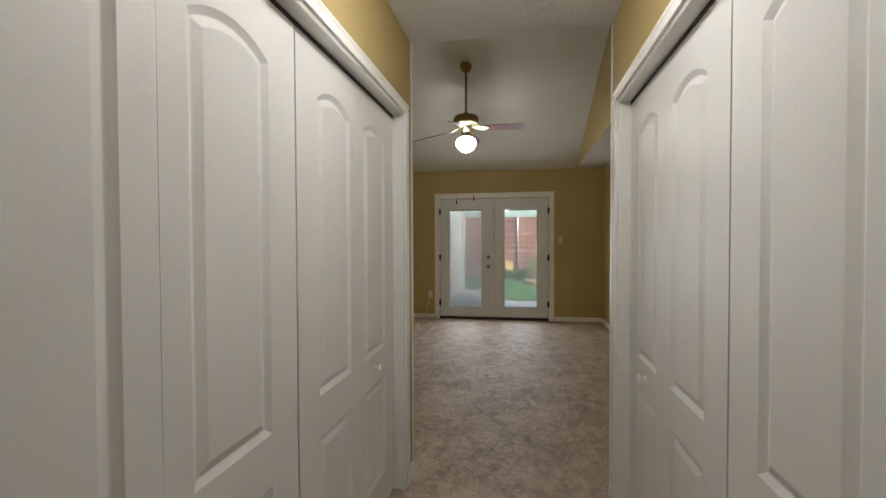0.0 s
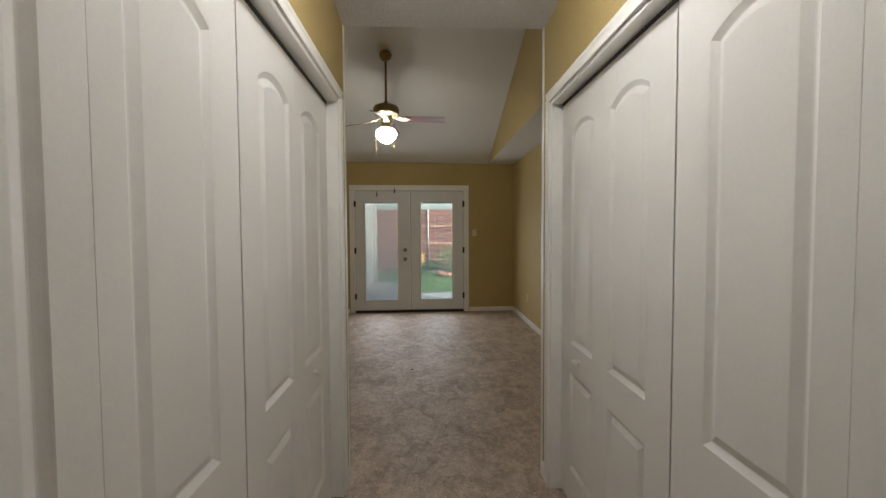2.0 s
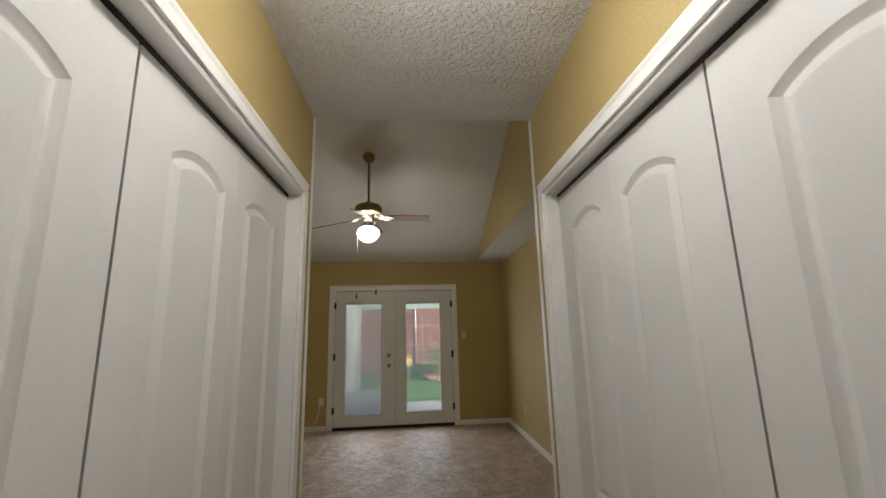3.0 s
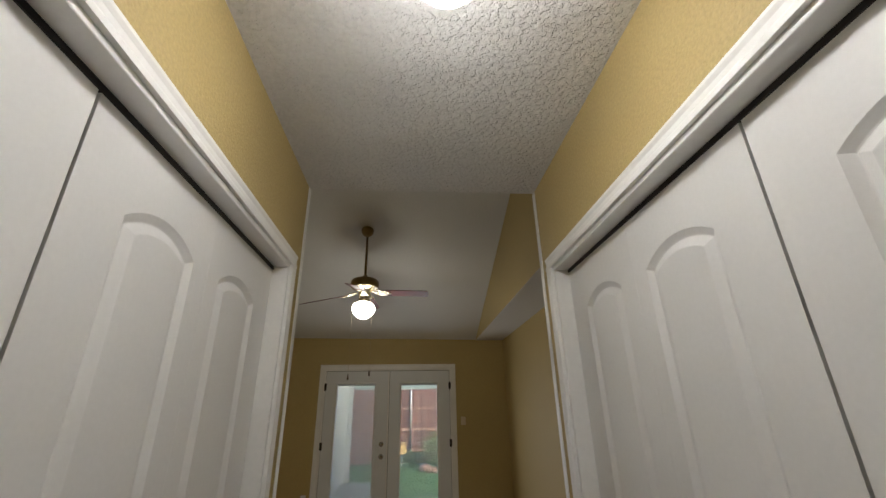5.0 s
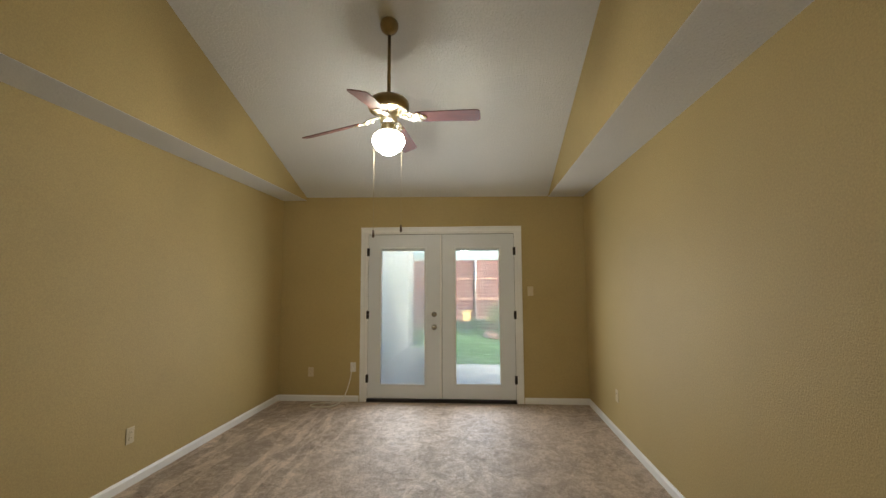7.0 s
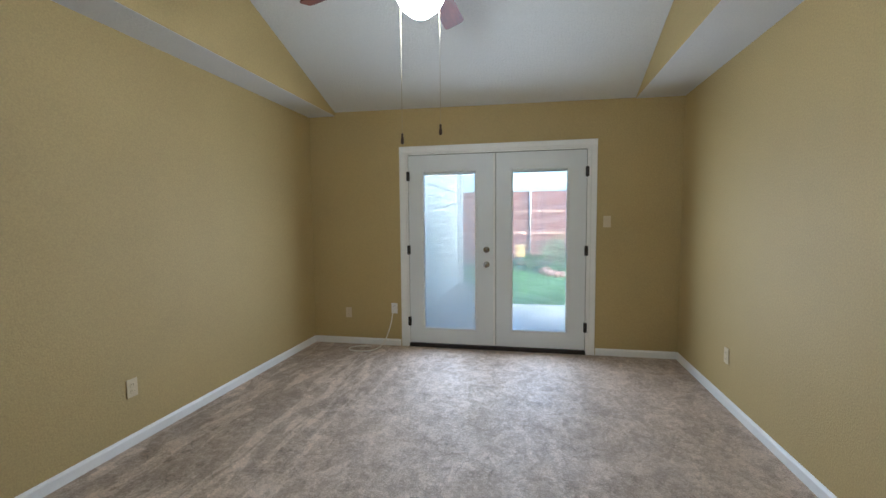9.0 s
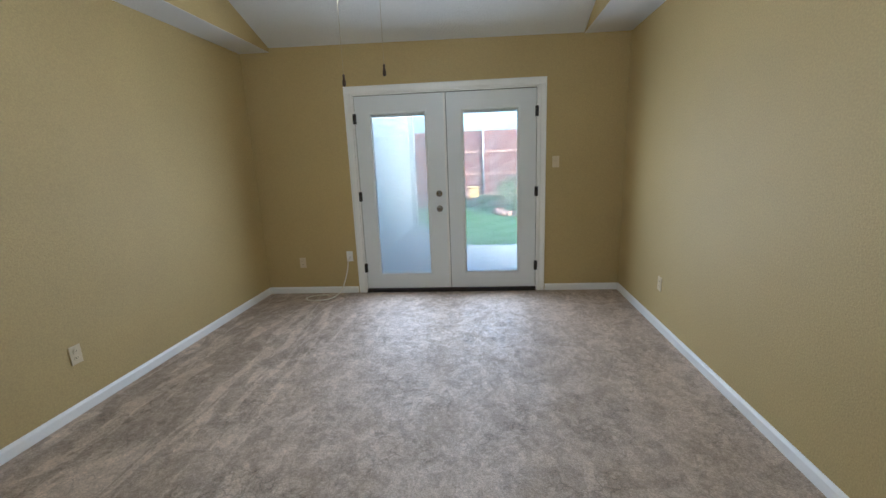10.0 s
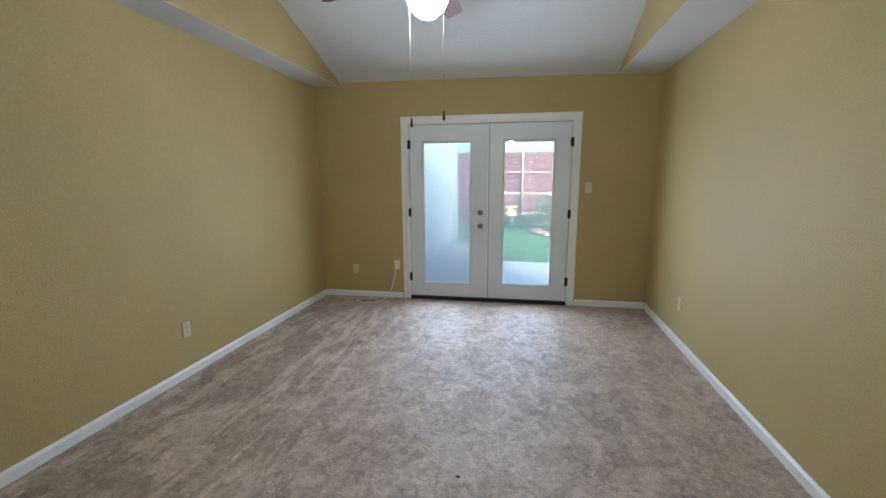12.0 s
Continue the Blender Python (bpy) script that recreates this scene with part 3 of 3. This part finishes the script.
def door_leaf(x0, x1, g0, g1, gz0, gz1, handles, tilt):
    z0, z1, y0, y1 = 0.022, JZ - 0.028, 0.012, 0.056
    bm = bmesh.new()
    add_box(bm, x0, g0, y0, y1, z0, z1, 0.002)
    add_box(bm, g1, x1, y0, y1, z0, z1, 0.002)
    add_box(bm, g0 - 0.004, g1 + 0.004, y0 + 0.0005, y1, z0, gz0, 0.0)
    add_box(bm, g0 - 0.004, g1 + 0.004, y0 + 0.0005, y1, gz1, z1, 0.0)
    lf = part("door_leaf", bm, STEEL, door)
    # raised frame round the pane
    f = 0.026
    ring = ((0, 0), (0.009, 0.002), (0.012, 0.010), (0.009, 0.022), (0.0, f))
    bm = bmesh.new()
    outer = [(g0 - f, gz0 - f), (g1 + f, gz0 - f), (g1 + f, gz1 + f), (g0 - f, gz1 + f)]
    last = None
    for o, d in ring + ((-0.012, f + 0.001),):
        vs = [bm.verts.new((px, y0 - o, pz)) for px, pz in inset(outer, d)]
        if last:
            for i in range(4):
                bm.faces.new((last[i], last[(i + 1) % 4], vs[(i + 1) % 4], vs[i]))
        last = vs
    part("lite_frame", bm, STEEL, lf, "raised white frame round the pane")
    for yy in (y0 + 0.004, y1 - 0.008):
        p = part("pane", box(g0, g1, yy, yy + 0.003, gz0, gz1), GLASS, lf, "clear window glass")
        p.visible_shadow = False
    # slats between the panes
    bm = bmesh.new()
    n = int((gz1 - gz0) / 0.0095)
    for k in range(n):
        z = gz0 + 0.006 + k * (gz1 - gz0 - 0.03) / n
        a, b = y0 + 0.016, y0 + 0.024
        dz = tilt
        v = [bm.verts.new(c) for c in ((g0 + 0.003, a, z - dz), (g1 - 0.003, a, z - dz), (g1 - 0.003, (a + b) / 2, z + 0.0004), (g0 + 0.003, (a + b) / 2, z + 0.0004), (g1 - 0.003, b, z + dz), (g0 + 0.003, b, z + dz))]
        bm.faces.new((v[0], v[1], v[2], v[3]))
        bm.faces.new((v[3], v[2], v[4], v[5]))
    add_box(bm, g0 + 0.002, g1 - 0.002, y0 + 0.010, y0 + 0.030, gz1 - 0.022, gz1 - 0.002)
    tagged(part("blind", bm, SLAT, lf, "fine white horizontal blind between the panes"), kind="stuff")
    if handles:
        cx = -0.482
        m = Matrix.Translation((cx, y0, 1.042)) @ Matrix.Rotation(math.pi / 2, 4, "X")
        part("deadbolt", lathe(((0.033, 0), (0.033, 0.006), (0.028, 0.012), (0.014, 0.014), (0.013, 0.022), (0.001, 0.023)), 28, m), NICKEL, lf, "round satin nickel deadbolt", smooth=True)
        m = Matrix.Translation((cx, y0, 0.885)) @ Matrix.Rotation(math.pi / 2, 4, "X")
        part("handle", lathe(((0.034, 0), (0.034, 0.005), (0.024, 0.011), (0.012, 0.016), (0.012, 0.034), (0.022, 0.042), (0.028, 0.054), (0.026, 0.066), (0.014, 0.073), (0.001, 0.074)), 28, m), NICKEL, lf, "round satin nickel door knob", smooth=True)
    return lf


window_daylight(-1.145, -0.605, 0.195, 1.85)
window_daylight(-0.212, 0.320, 0.205, 1.85)
door_leaf(JX0 + 0.026, -0.3885, -1.145, -0.605, 0.195, 1.850, True, 0.0034)
door_leaf(-0.3835, JX1 - 0.026, -0.212, 0.320, 0.205, 1.850, False, 0.0020)
part("astragal", box(-0.410, -0.3895, 0.0, 0.0115, 0.03, JZ - 0.029, 0.003), TRIM, door, "white upright strip between the leaves")
# dark strips added in the gaps round the leaves, for the shade there
part("gap_shade_strip", box(-0.3884, -0.3836, 0.022, 0.05, 0.02, JZ - 0.0285), SLOT, door, "dark strip added for the shade in the door gap")
part("gap_shade_strip", box(JX0 + 0.026, JX1 - 0.026, 0.020, 0.0575, JZ - 0.0277, JZ - 0.0222), SLOT, door, "dark strip added for the shade in the door gap")
part("gap_shade_strip", box(JX0 + 0.0222, JX0 + 0.0258, 0.022, 0.0575, 0.02, JZ - 0.028), SLOT, door, "dark strip added for the shade in the door gap")
part("gap_shade_strip", box(JX1 - 0.0258, JX1 - 0.0222, 0.022, 0.0575, 0.02, JZ - 0.028), SLOT, door, "dark strip added for the shade in the door gap")
for x in (JX0 + 0.024, JX1 - 0.024):
    for z in (0.258, 1.036, 1.819):
        bm = lathe(((0.0065, -0.05), (0.0075, -0.048), (0.0075, 0.048), (0.0065, 0.05)), 12, Matrix.Translation((x, -0.0045, z)))
        add_box(bm, x - 0.016, x + 0.016, -0.0055, 0.0115, z - 0.048, z + 0.048)
        part("hinge", bm, DARKMETAL, door, "dark bronze hinge")

# ---- outlets, switch, cable ----
def plate_shape(kind):
    bm = bmesh.new()
    add_box(bm, -0.035, 0.035, -0.006, 0.0, -0.057, 0.057, 0.003, 2)
    return bm


def wall_plate(name, at, turn, kind, mat, label):
    p = thing(name, at, label, "wall plate")
    p.rotation_euler = (0, 0, turn)
    part("cover", plate_shape(kind), mat, p)
    if kind == "outlet":
        for dz in (-0.02, 0.02):
            bm = lathe(((0.0165, 0), (0.0165, 0.002), (0.015, 0.003)), 20, Matrix.Translation((0, -0.0055, dz)) @ Matrix.Rotation(math.pi / 2, 4, "X"))
            s = part("socket", bm, mat, p)
            bm = bmesh.new()
            for dx, h in ((-0.006, 0.009), (0.006, 0.007)):
                add_box(bm, dx - 0.001, dx + 0.001, -0.0092, -0.0080, dz - h / 2 + 0.002, dz + h / 2 + 0.002)
            part("slots", bm, SLOT, s, "dark plug slots")
    else:
        part("toggle_frame", box(-0.007, 0.007, -0.008, -0.0055, -0.014, 0.014, 0.001), mat, p)
        bm = box(-0.004, 0.004, -0.018, -0.007, -0.004, 0.009, 0.0015)
        part("toggle", bm, mat, p)
    return p


skewed(wall_plate("power_outlet", (-2.02, YB - 0.0005, 0.333), 0, "outlet", IVORY, "ivory duplex power outlet low on the tan wall"))
skewed(wall_plate("power_outlet", (-1.487, YB - 0.0005, 0.395), 0, "outlet", WHITEPL, "white power outlet beside the door casing"))
wall_plate("power_outlet", (WL + 0.0005, 4.927, 0.340), math.pi / 2, "outlet", IVORY, "ivory duplex power outlet low on the tan wall")
wall_plate("power_outlet", (WR - 0.0005, 6.215, 0.352), -math.pi / 2, "outlet", IVORY, "ivory duplex power outlet low on the tan wall")
skewed(wall_plate("light_switch", (0.700, YB - 0.0005, 1.325), 0, "switch", IVORY, "ivory toggle light switch beside the french doors"))
cab = skewed(thing("coax_cable", (-1.487, YB - 0.008, 0.382), "thin cream cable plugged in the wall, looped on carpet", "cable"))
part("plug", box(-0.011, 0.011, -0.022, 0.0, -0.012, 0.012, 0.003, 2), WHITEPL, cab, "white plug")
pts = smooth_curve(((0, -0.018, -0.004), (-0.006, -0.040, -0.03), (-0.022, -0.060, -0.14), (-0.060, -0.10, -0.28), (-0.105, -0.15, -0.36), (-0.17, -0.22, -0.389),
                    (-0.27, -0.27, -0.3925), (-0.40, -0.26, -0.3925), (-0.45, -0.18, -0.3925), (-0.38, -0.11, -0.3925), (-0.24, -0.09, -0.3925)), 8)
part("sheath", tube(pts, 0.0060), CABLE, cab, smooth=True)

# ---- a scrap on the carpet ----
bm = bmesh.new()
bmesh.ops.create_icosphere(bm, subdivisions=2, radius=0.009)
for v in bm.verts:
    v.co = Vector((v.co.x * (1.3 + 0.5 * noise.noise(v.co * 200)), v.co.y * 0.7, v.co.z * 0.5))
scrap = tagged(part("carpet_scrap", bm, FOB, smooth=True), "small dark scrap lying on the beige carpet", "scrap")
scrap.location = (-0.268, 4.237, FL + 0.004)

# ---- ceiling fan ----
FX, FY = -0.565, 4.95
fan_top = SZ + SLOPE * (YB - FY)
fan = thing("ceiling_fan", (FX, FY, fan_top), "antique brass ceiling fan with four cherry blades, lamp lit", "ceiling fan")
tilt = Matrix.Rotation(-math.atan(SLOPE), 4, "X")
part("canopy", lathe(((0.068, 0.0), (0.068, -0.020), (0.060, -0.045), (0.042, -0.070), (0.024, -0.084), (0.016, -0.088)), 36, tilt), BRASS, fan, smooth=True)
part("downrod", lathe(((0.0125, -0.05), (0.0125, -0.560)), 20), BRASS, fan, smooth=True)
ZB = 2.628 - fan_top
part("motor", lathe(((0.020, -0.525), (0.028, -0.545), (0.080, -0.562), (0.128, -0.580), (0.147, -0.602), (0.149, -0.650), (0.142, -0.664), (0.120, -0.668)), 40), BRASS, fan, "dark bronze motor housing", smooth=True)
part("motor_plate", lathe(((0.138, -0.664), (0.132, -0.672), (0.118, -0.670), (0.108, -0.682), (0.090, -0.684), (0.082, -0.700), (0.066, -0.712), (0.060, -0.760)), 40), POLISHED, fan, "polished brass lower plate", smooth=True)
part("switch_housing", lathe(((0.052, -0.755), (0.058, -0.768), (0.058, -0.795), (0.050, -0.812), (0.062, -0.822), (0.064, -0.835), (0.050, -0.842)), 36), POLISHED, fan, "polished brass switch housing", smooth=True)
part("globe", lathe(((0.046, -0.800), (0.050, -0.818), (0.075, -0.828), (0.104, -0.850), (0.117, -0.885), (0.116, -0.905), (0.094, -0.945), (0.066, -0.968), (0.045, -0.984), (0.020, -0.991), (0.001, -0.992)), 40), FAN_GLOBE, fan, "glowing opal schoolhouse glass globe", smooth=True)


def blade_bm():
    """A fan blade along +x, rounded at the tip, pitched about its length."""
    bm = bmesh.new()
    pts = []
    r0, r1 = 0.205, 0.668
    half0, half1, c = 0.052, 0.066, 0.03
    pts += [(r0, -half0), (r0 + 0.02, -half0 - 0.006)]
    pts += [(r1 - c, -half1)] + [(r1 - c + c * math.sin(a), -half1 + c - c * math.cos(a)) for a in np.linspace(0.2, math.pi / 2, 6)]
    up = [(x, -y) for x, y in reversed(pts)]
    pts += up
    top = [bm.verts.new((x, y, 0.003)) for x, y in pts]
    bot = [bm.verts.new((x, y, -0.003)) for x, y in pts]
    k = len(pts)
    for i in range(k):
        bm.faces.new((top[i], top[(i + 1) % k], bot[(i + 1) % k], bot[i]))
    bm.faces.new(top)
    bm.faces.new(bot)
    return bm


def iron_bm():
    """A scrolled blade holder: two curls and a three-lobed plate."""
    bm = bmesh.new()
    for s in (-1, 1):
        pts = smooth_curve(((0.082, s * 0.004, 0.012), (0.110, s * 0.026, 0.012), (0.145, s * 0.046, 0.004), (0.185, s * 0.045, -0.006), (0.21, s * 0.022, -0.007), (0.19, s * 0.008, -0.008), (0.165, s * 0.018, -0.010)), 6)
        t = tube(pts, 0.0065, 8)
        me = bpy.data.meshes.new("scroll")
        t.to_mesh(me)
        t.free()
        bm.from_mesh(me)
        bpy.data.meshes.remove(me)
    for x, y, r in ((0.130, 0, 0.026), (0.165, -0.026, 0.020), (0.165, 0.026, 0.020), (0.195, 0, 0.024), (0.225, -0.032, 0.022), (0.225, 0.032, 0.022), (0.262, 0, 0.024), (0.225, 0, 0.022)):
        m = Matrix.Translation((x, y, -0.0072))
        t = lathe(((r, -0.003), (r, 0.003)), 18, m)
        me = bpy.data.meshes.new("lobe")
        t.to_mesh(me)
        t.free()
        bm.from_mesh(me)
        bpy.data.meshes.remove(me)
    return bm


blade_me = mesh_of(blade_bm(), "blade", CHERRY)
iron_me = mesh_of(iron_bm(), "blade_iron", POLISHED, True)
for k in range(4):
    m = Matrix.Translation((0, 0, ZB)) @ Matrix.Rotation(radians(3.5), 4, "X") @ Matrix.Rotation(radians(-4), 4, "Y") @ Matrix.Rotation(radians(-4 + 90 * k), 4, "Z") @ Matrix.Rotation(radians(6), 4, "Y") @ Matrix.Rotation(radians(-15), 4, "X")
    b = new("blade", blade_me)
    b.parent = fan
    b.matrix_local = m
    b["label"] = "cherry-stained wooden fan blade"
    i = new("blade_iron", iron_me)
    i.parent = b
    i["label"] = "scrolled polished brass blade holder"
for dx, end_z in ((-0.126, 1.812), (0.080, 1.848)):
    end, dy = end_z - fan_top, 0.075
    top = -0.795
    bm = tube([(dx * 0.45, 0.035, top), (dx * 0.8, 0.06, top + 0.002), (dx * 0.97, dy, top - 0.012), (dx, dy, top - 0.04)] + [(dx, dy, top - 0.04 + (end - top + 0.04) * q / 6) for q in range(1, 7)], 0.0011, 6)
    ch = part("pull_chain", bm, CHAIN, fan, "thin bead pull chain")
    part("fob", lathe(((0.002, 0.0), (0.006, -0.004), (0.0055, -0.018), (0.0085, -0.034), (0.009, -0.048), (0.005, -0.056), (0.001, -0.057)), 16, Matrix.Translation((dx, dy, end))), FOB, ch, "dark turned wooden fob", smooth=True)

# ---- outdoors ----
bm = bmesh.new()
bmesh.ops.create_grid(bm, x_segments=60, y_segments=60, size=400, matrix=Matrix.Translation((0, 400 + YB + T + 0.3, GROUND - 0.02)))
structure("ground", bm, LAWN, "green lawn reaching past the fence", "ground")
bm = box(-6, 8, YB + T + 0.002, 10.05, GROUND - 0.12, GROUND + 0.03, 0.012)
add_box(bm, -4, -0.78, 10.02, 12.2, GROUND - 0.12, GROUND + 0.026, 0.01)
structure("pavement", bm, CONCRETE, "pale concrete patio slab outside the doors", "patio")


def grass_bm():
    rng = random.Random(4)
    verts, faces = [], []
    for _ in range(26000):
        x, y = rng.uniform(-4.5, 3.2), 10.0 + 5.9 * rng.random() ** 1.1
        a, h, w = rng.uniform(0, math.pi), rng.uniform(0.022, 0.04), 0.006
        lean = (rng.uniform(-0.02, 0.02), rng.uniform(-0.02, 0.02))
        i = len(verts)
        verts += [(x - w * math.cos(a), y - w * math.sin(a), GROUND - 0.02), (x + w * math.cos(a), y + w * math.sin(a), GROUND - 0.02), (x + lean[0], y + lean[1], GROUND - 0.02 + h)]
        faces.append((i, i + 1, i + 2))
    me = bpy.data.meshes.new("grass")
    me.from_pydata(verts, [], faces)
    me.materials.append(GRASS)
    return me


tagged(new("grass", grass_bm()), "short mown green lawn grass", "grass", kind="stuff")

# the house's wing beside the patio
WX, WY = -1.66, 12.2
wing = thing("house_wing", (0, 0, GROUND), "house wing clad in pale horizontal lap siding", "house")
part("wall", box(WX - 3.0, WX - 0.03, YB + T + 0.3, WY, -0.05, 2.9), SIDING, wing)
lap = 0.185
for k in range(15):
    z = 0.06 + k * lap
    bm = bmesh.new()
    y0, y1 = YB + T + 0.3, WY - 0.09
    v = [bm.verts.new(c) for c in ((WX - 0.03, y0, z), (WX, y0, z), (WX - 0.022, y0, z + lap + 0.01), (WX - 0.03, y0, z + lap + 0.01))]
    u = [bm.verts.new((p.co.x, y1, p.co.z)) for p in v]
    for i in range(4):
        bm.faces.new((v[i], v[(i + 1) % 4], u[(i + 1) % 4], u[i]))
    bm.faces.new(v)
    bm.faces.new(u)
    part("siding_board", bm, SIDING, wing)
part("corner_board", box(WX - 0.10, WX + 0.10, WY - 0.09, WY + 0.06, 0, 2.9, 0.004), CORNERB, wing, "grey corner board")
bm = bmesh.new()
add_box(bm, WX - 3.4, WX + 0.3, YB + 0.3, WY + 0.4, 2.9, 3.05)
part("roof", bm, ROOFM, wing, "grey shingle roof edge")

# fence
FYY = 16.0
fence = thing("fence", (0, FYY, GROUND), "tall red-brown stained wooden privacy fence", "fence")
board = mesh_of(box(-0.0688, 0.0688, -0.009, 0.009, 0.04, 2.36, 0.002), "board", CEDAR)
n0 = -36
for k in range(n0, 44):
    b = new("board", board)
    b.parent = fence
    b.location = (k * 0.137, 0.004 * (k % 2), 0.012 * math.sin(k * 3.1))
for z in (0.41, 1.05, 1.72):
    part("rail", box(-5.0, 6.0, -0.055, -0.014, z - 0.02, z + 0.045, 0.004), RAILW, fence, "weathered horizontal rail")
post_me = mesh_of(lathe(((0.03, 0), (0.03, 2.34), (0.022, 2.36), (0.001, 2.365)), 16), "post", GALV, True)
for k in range(-2, 3):
    b = new("post", post_me)
    b.parent = fence
    b.location = (-0.06 + 2.44 * k, -0.09, 0)
    b["label"] = "grey galvanised steel post"


def shrub(name, at, rx, ry, rz, n, seed, label, leafsize=0.05):
    rng = random.Random(seed)
    s = thing(name, at, label, "shrub")
    stems = bmesh.new()
    for k in range(9):
        a = rng.uniform(0, 2 * math.pi)
        tip = Vector((rx * 0.7 * math.cos(a), ry * 0.7 * math.sin(a), rz * rng.uniform(0.9, 1.6)))
        t = tube([(0.02 * math.cos(a), 0.02 * math.sin(a), 0), tip * 0.5 + Vector((0, 0, 0.05)), tip], 0.008, 5)
        me = bpy.data.meshes.new("stem")
        t.to_mesh(me)
        t.free()
        stems.from_mesh(me)
        bpy.data.meshes.remove(me)
    part("stems", stems, FOB, s, "thin brown stems")
    verts, faces = [], []
    clumps = [(Vector((rx * rng.uniform(-0.75, 0.75), ry * rng.uniform(-0.7, 0.7), rz * rng.uniform(0.35, 1.6))), rng.uniform(0.3, 0.55)) for _ in range(14)]
    for _ in range(n):
        c, r = rng.choice(clumps)
        d = Vector((rng.gauss(0, 1), rng.gauss(0, 1), rng.gauss(0, 1))).normalized() * (rng.random() ** 0.4) * r
        p = c + Vector((d.x * rx, d.y * ry, d.z * rz))
        p.z = max(0.02, p.z)
        u = Vector((rng.gauss(0, 1), rng.gauss(0, 1), rng.gauss(0, 0.6))).normalized()
        w = u.cross(Vector((rng.gauss(0, 1), rng.gauss(0, 1), 1))).normalized()
        L = leafsize * rng.uniform(0.6, 1.3)
        i = len(verts)
        verts += [tuple(p), tuple(p + u * L * 0.5 + w * L * 0.28), tuple(p + u * L), tuple(p + u * L * 0.5 - w * L * 0.28)]
        faces.append((i, i + 1, i + 2, i + 3))
    me = bpy.data.meshes.new("foliage")
    me.from_pydata(verts, [], faces)
    me.materials.append(LEAF)
    f = new("foliage", me)
    f.parent = s
    return s


shrub("shrub", (0.78, 14.9, GROUND - 0.02), 0.55, 0.5, 0.55, 2600, 1, "bushy green garden shrub in front of the fence")
shrub("shrub", (-0.02, 15.3, GROUND - 0.02), 0.42, 0.3, 0.26, 1500, 2, "low dark green shrub at the fence foot")
shrub("shrub", (-0.75, 15.45, GROUND - 0.02), 0.4, 0.25, 0.2, 1200, 3, "low dark green shrub at the fence foot")
shrub("shrub", (1.9, 15.2, GROUND - 0.02), 0.6, 0.4, 0.45, 1800, 5, "bushy green garden shrub in front of the fence")


def stone_bm(seed):
    rng = random.Random(seed)
    bm = bmesh.new()
    bmesh.ops.create_icosphere(bm, subdivisions=2, radius=1.0)
    for v in bm.verts:
        v.co *= 1 + 0.18 * noise.noise(v.co * 1.3 + Vector((seed, 0, 0)))
        v.co = Vector((v.co.x * 0.15, v.co.y * 0.11, max(-0.05, v.co.z * 0.10)))
    return bm


stone_me = [mesh_of(stone_bm(s), "edging_stone", STONE, True) for s in (1, 2, 3)]
for k in range(9):
    a = radians(150 + 12 * k)
    st = new("edging_stone", stone_me[k % 3])
    st.location = (1.15 + 0.85 * math.cos(a), 14.6 + 0.75 * math.sin(a), GROUND - 0.02 + 0.05)
    st.rotation_euler = (0, 0, a + 0.5 * k)
    tagged(st, "rounded reddish edging stone round the flower bed", "stone", group="flower bed edging")
fb = thing("bird_feeder", (-0.33, 15.1, GROUND - 0.02), "faded yellow garden box on a thin stake", "bird feeder")
part("stake", lathe(((0.018, 0), (0.018, 0.5)), 10), GALV, fb)
bm = box(-0.13, 0.13, -0.1, 0.1, 0.42, 0.70, 0.01)
part("box", bm, YELLOW, fb)
bm = box(-0.17, 0.17, -0.14, 0.14, 0.70, 0.75, 0.015)
part("lid", bm, YELLOW, fb)
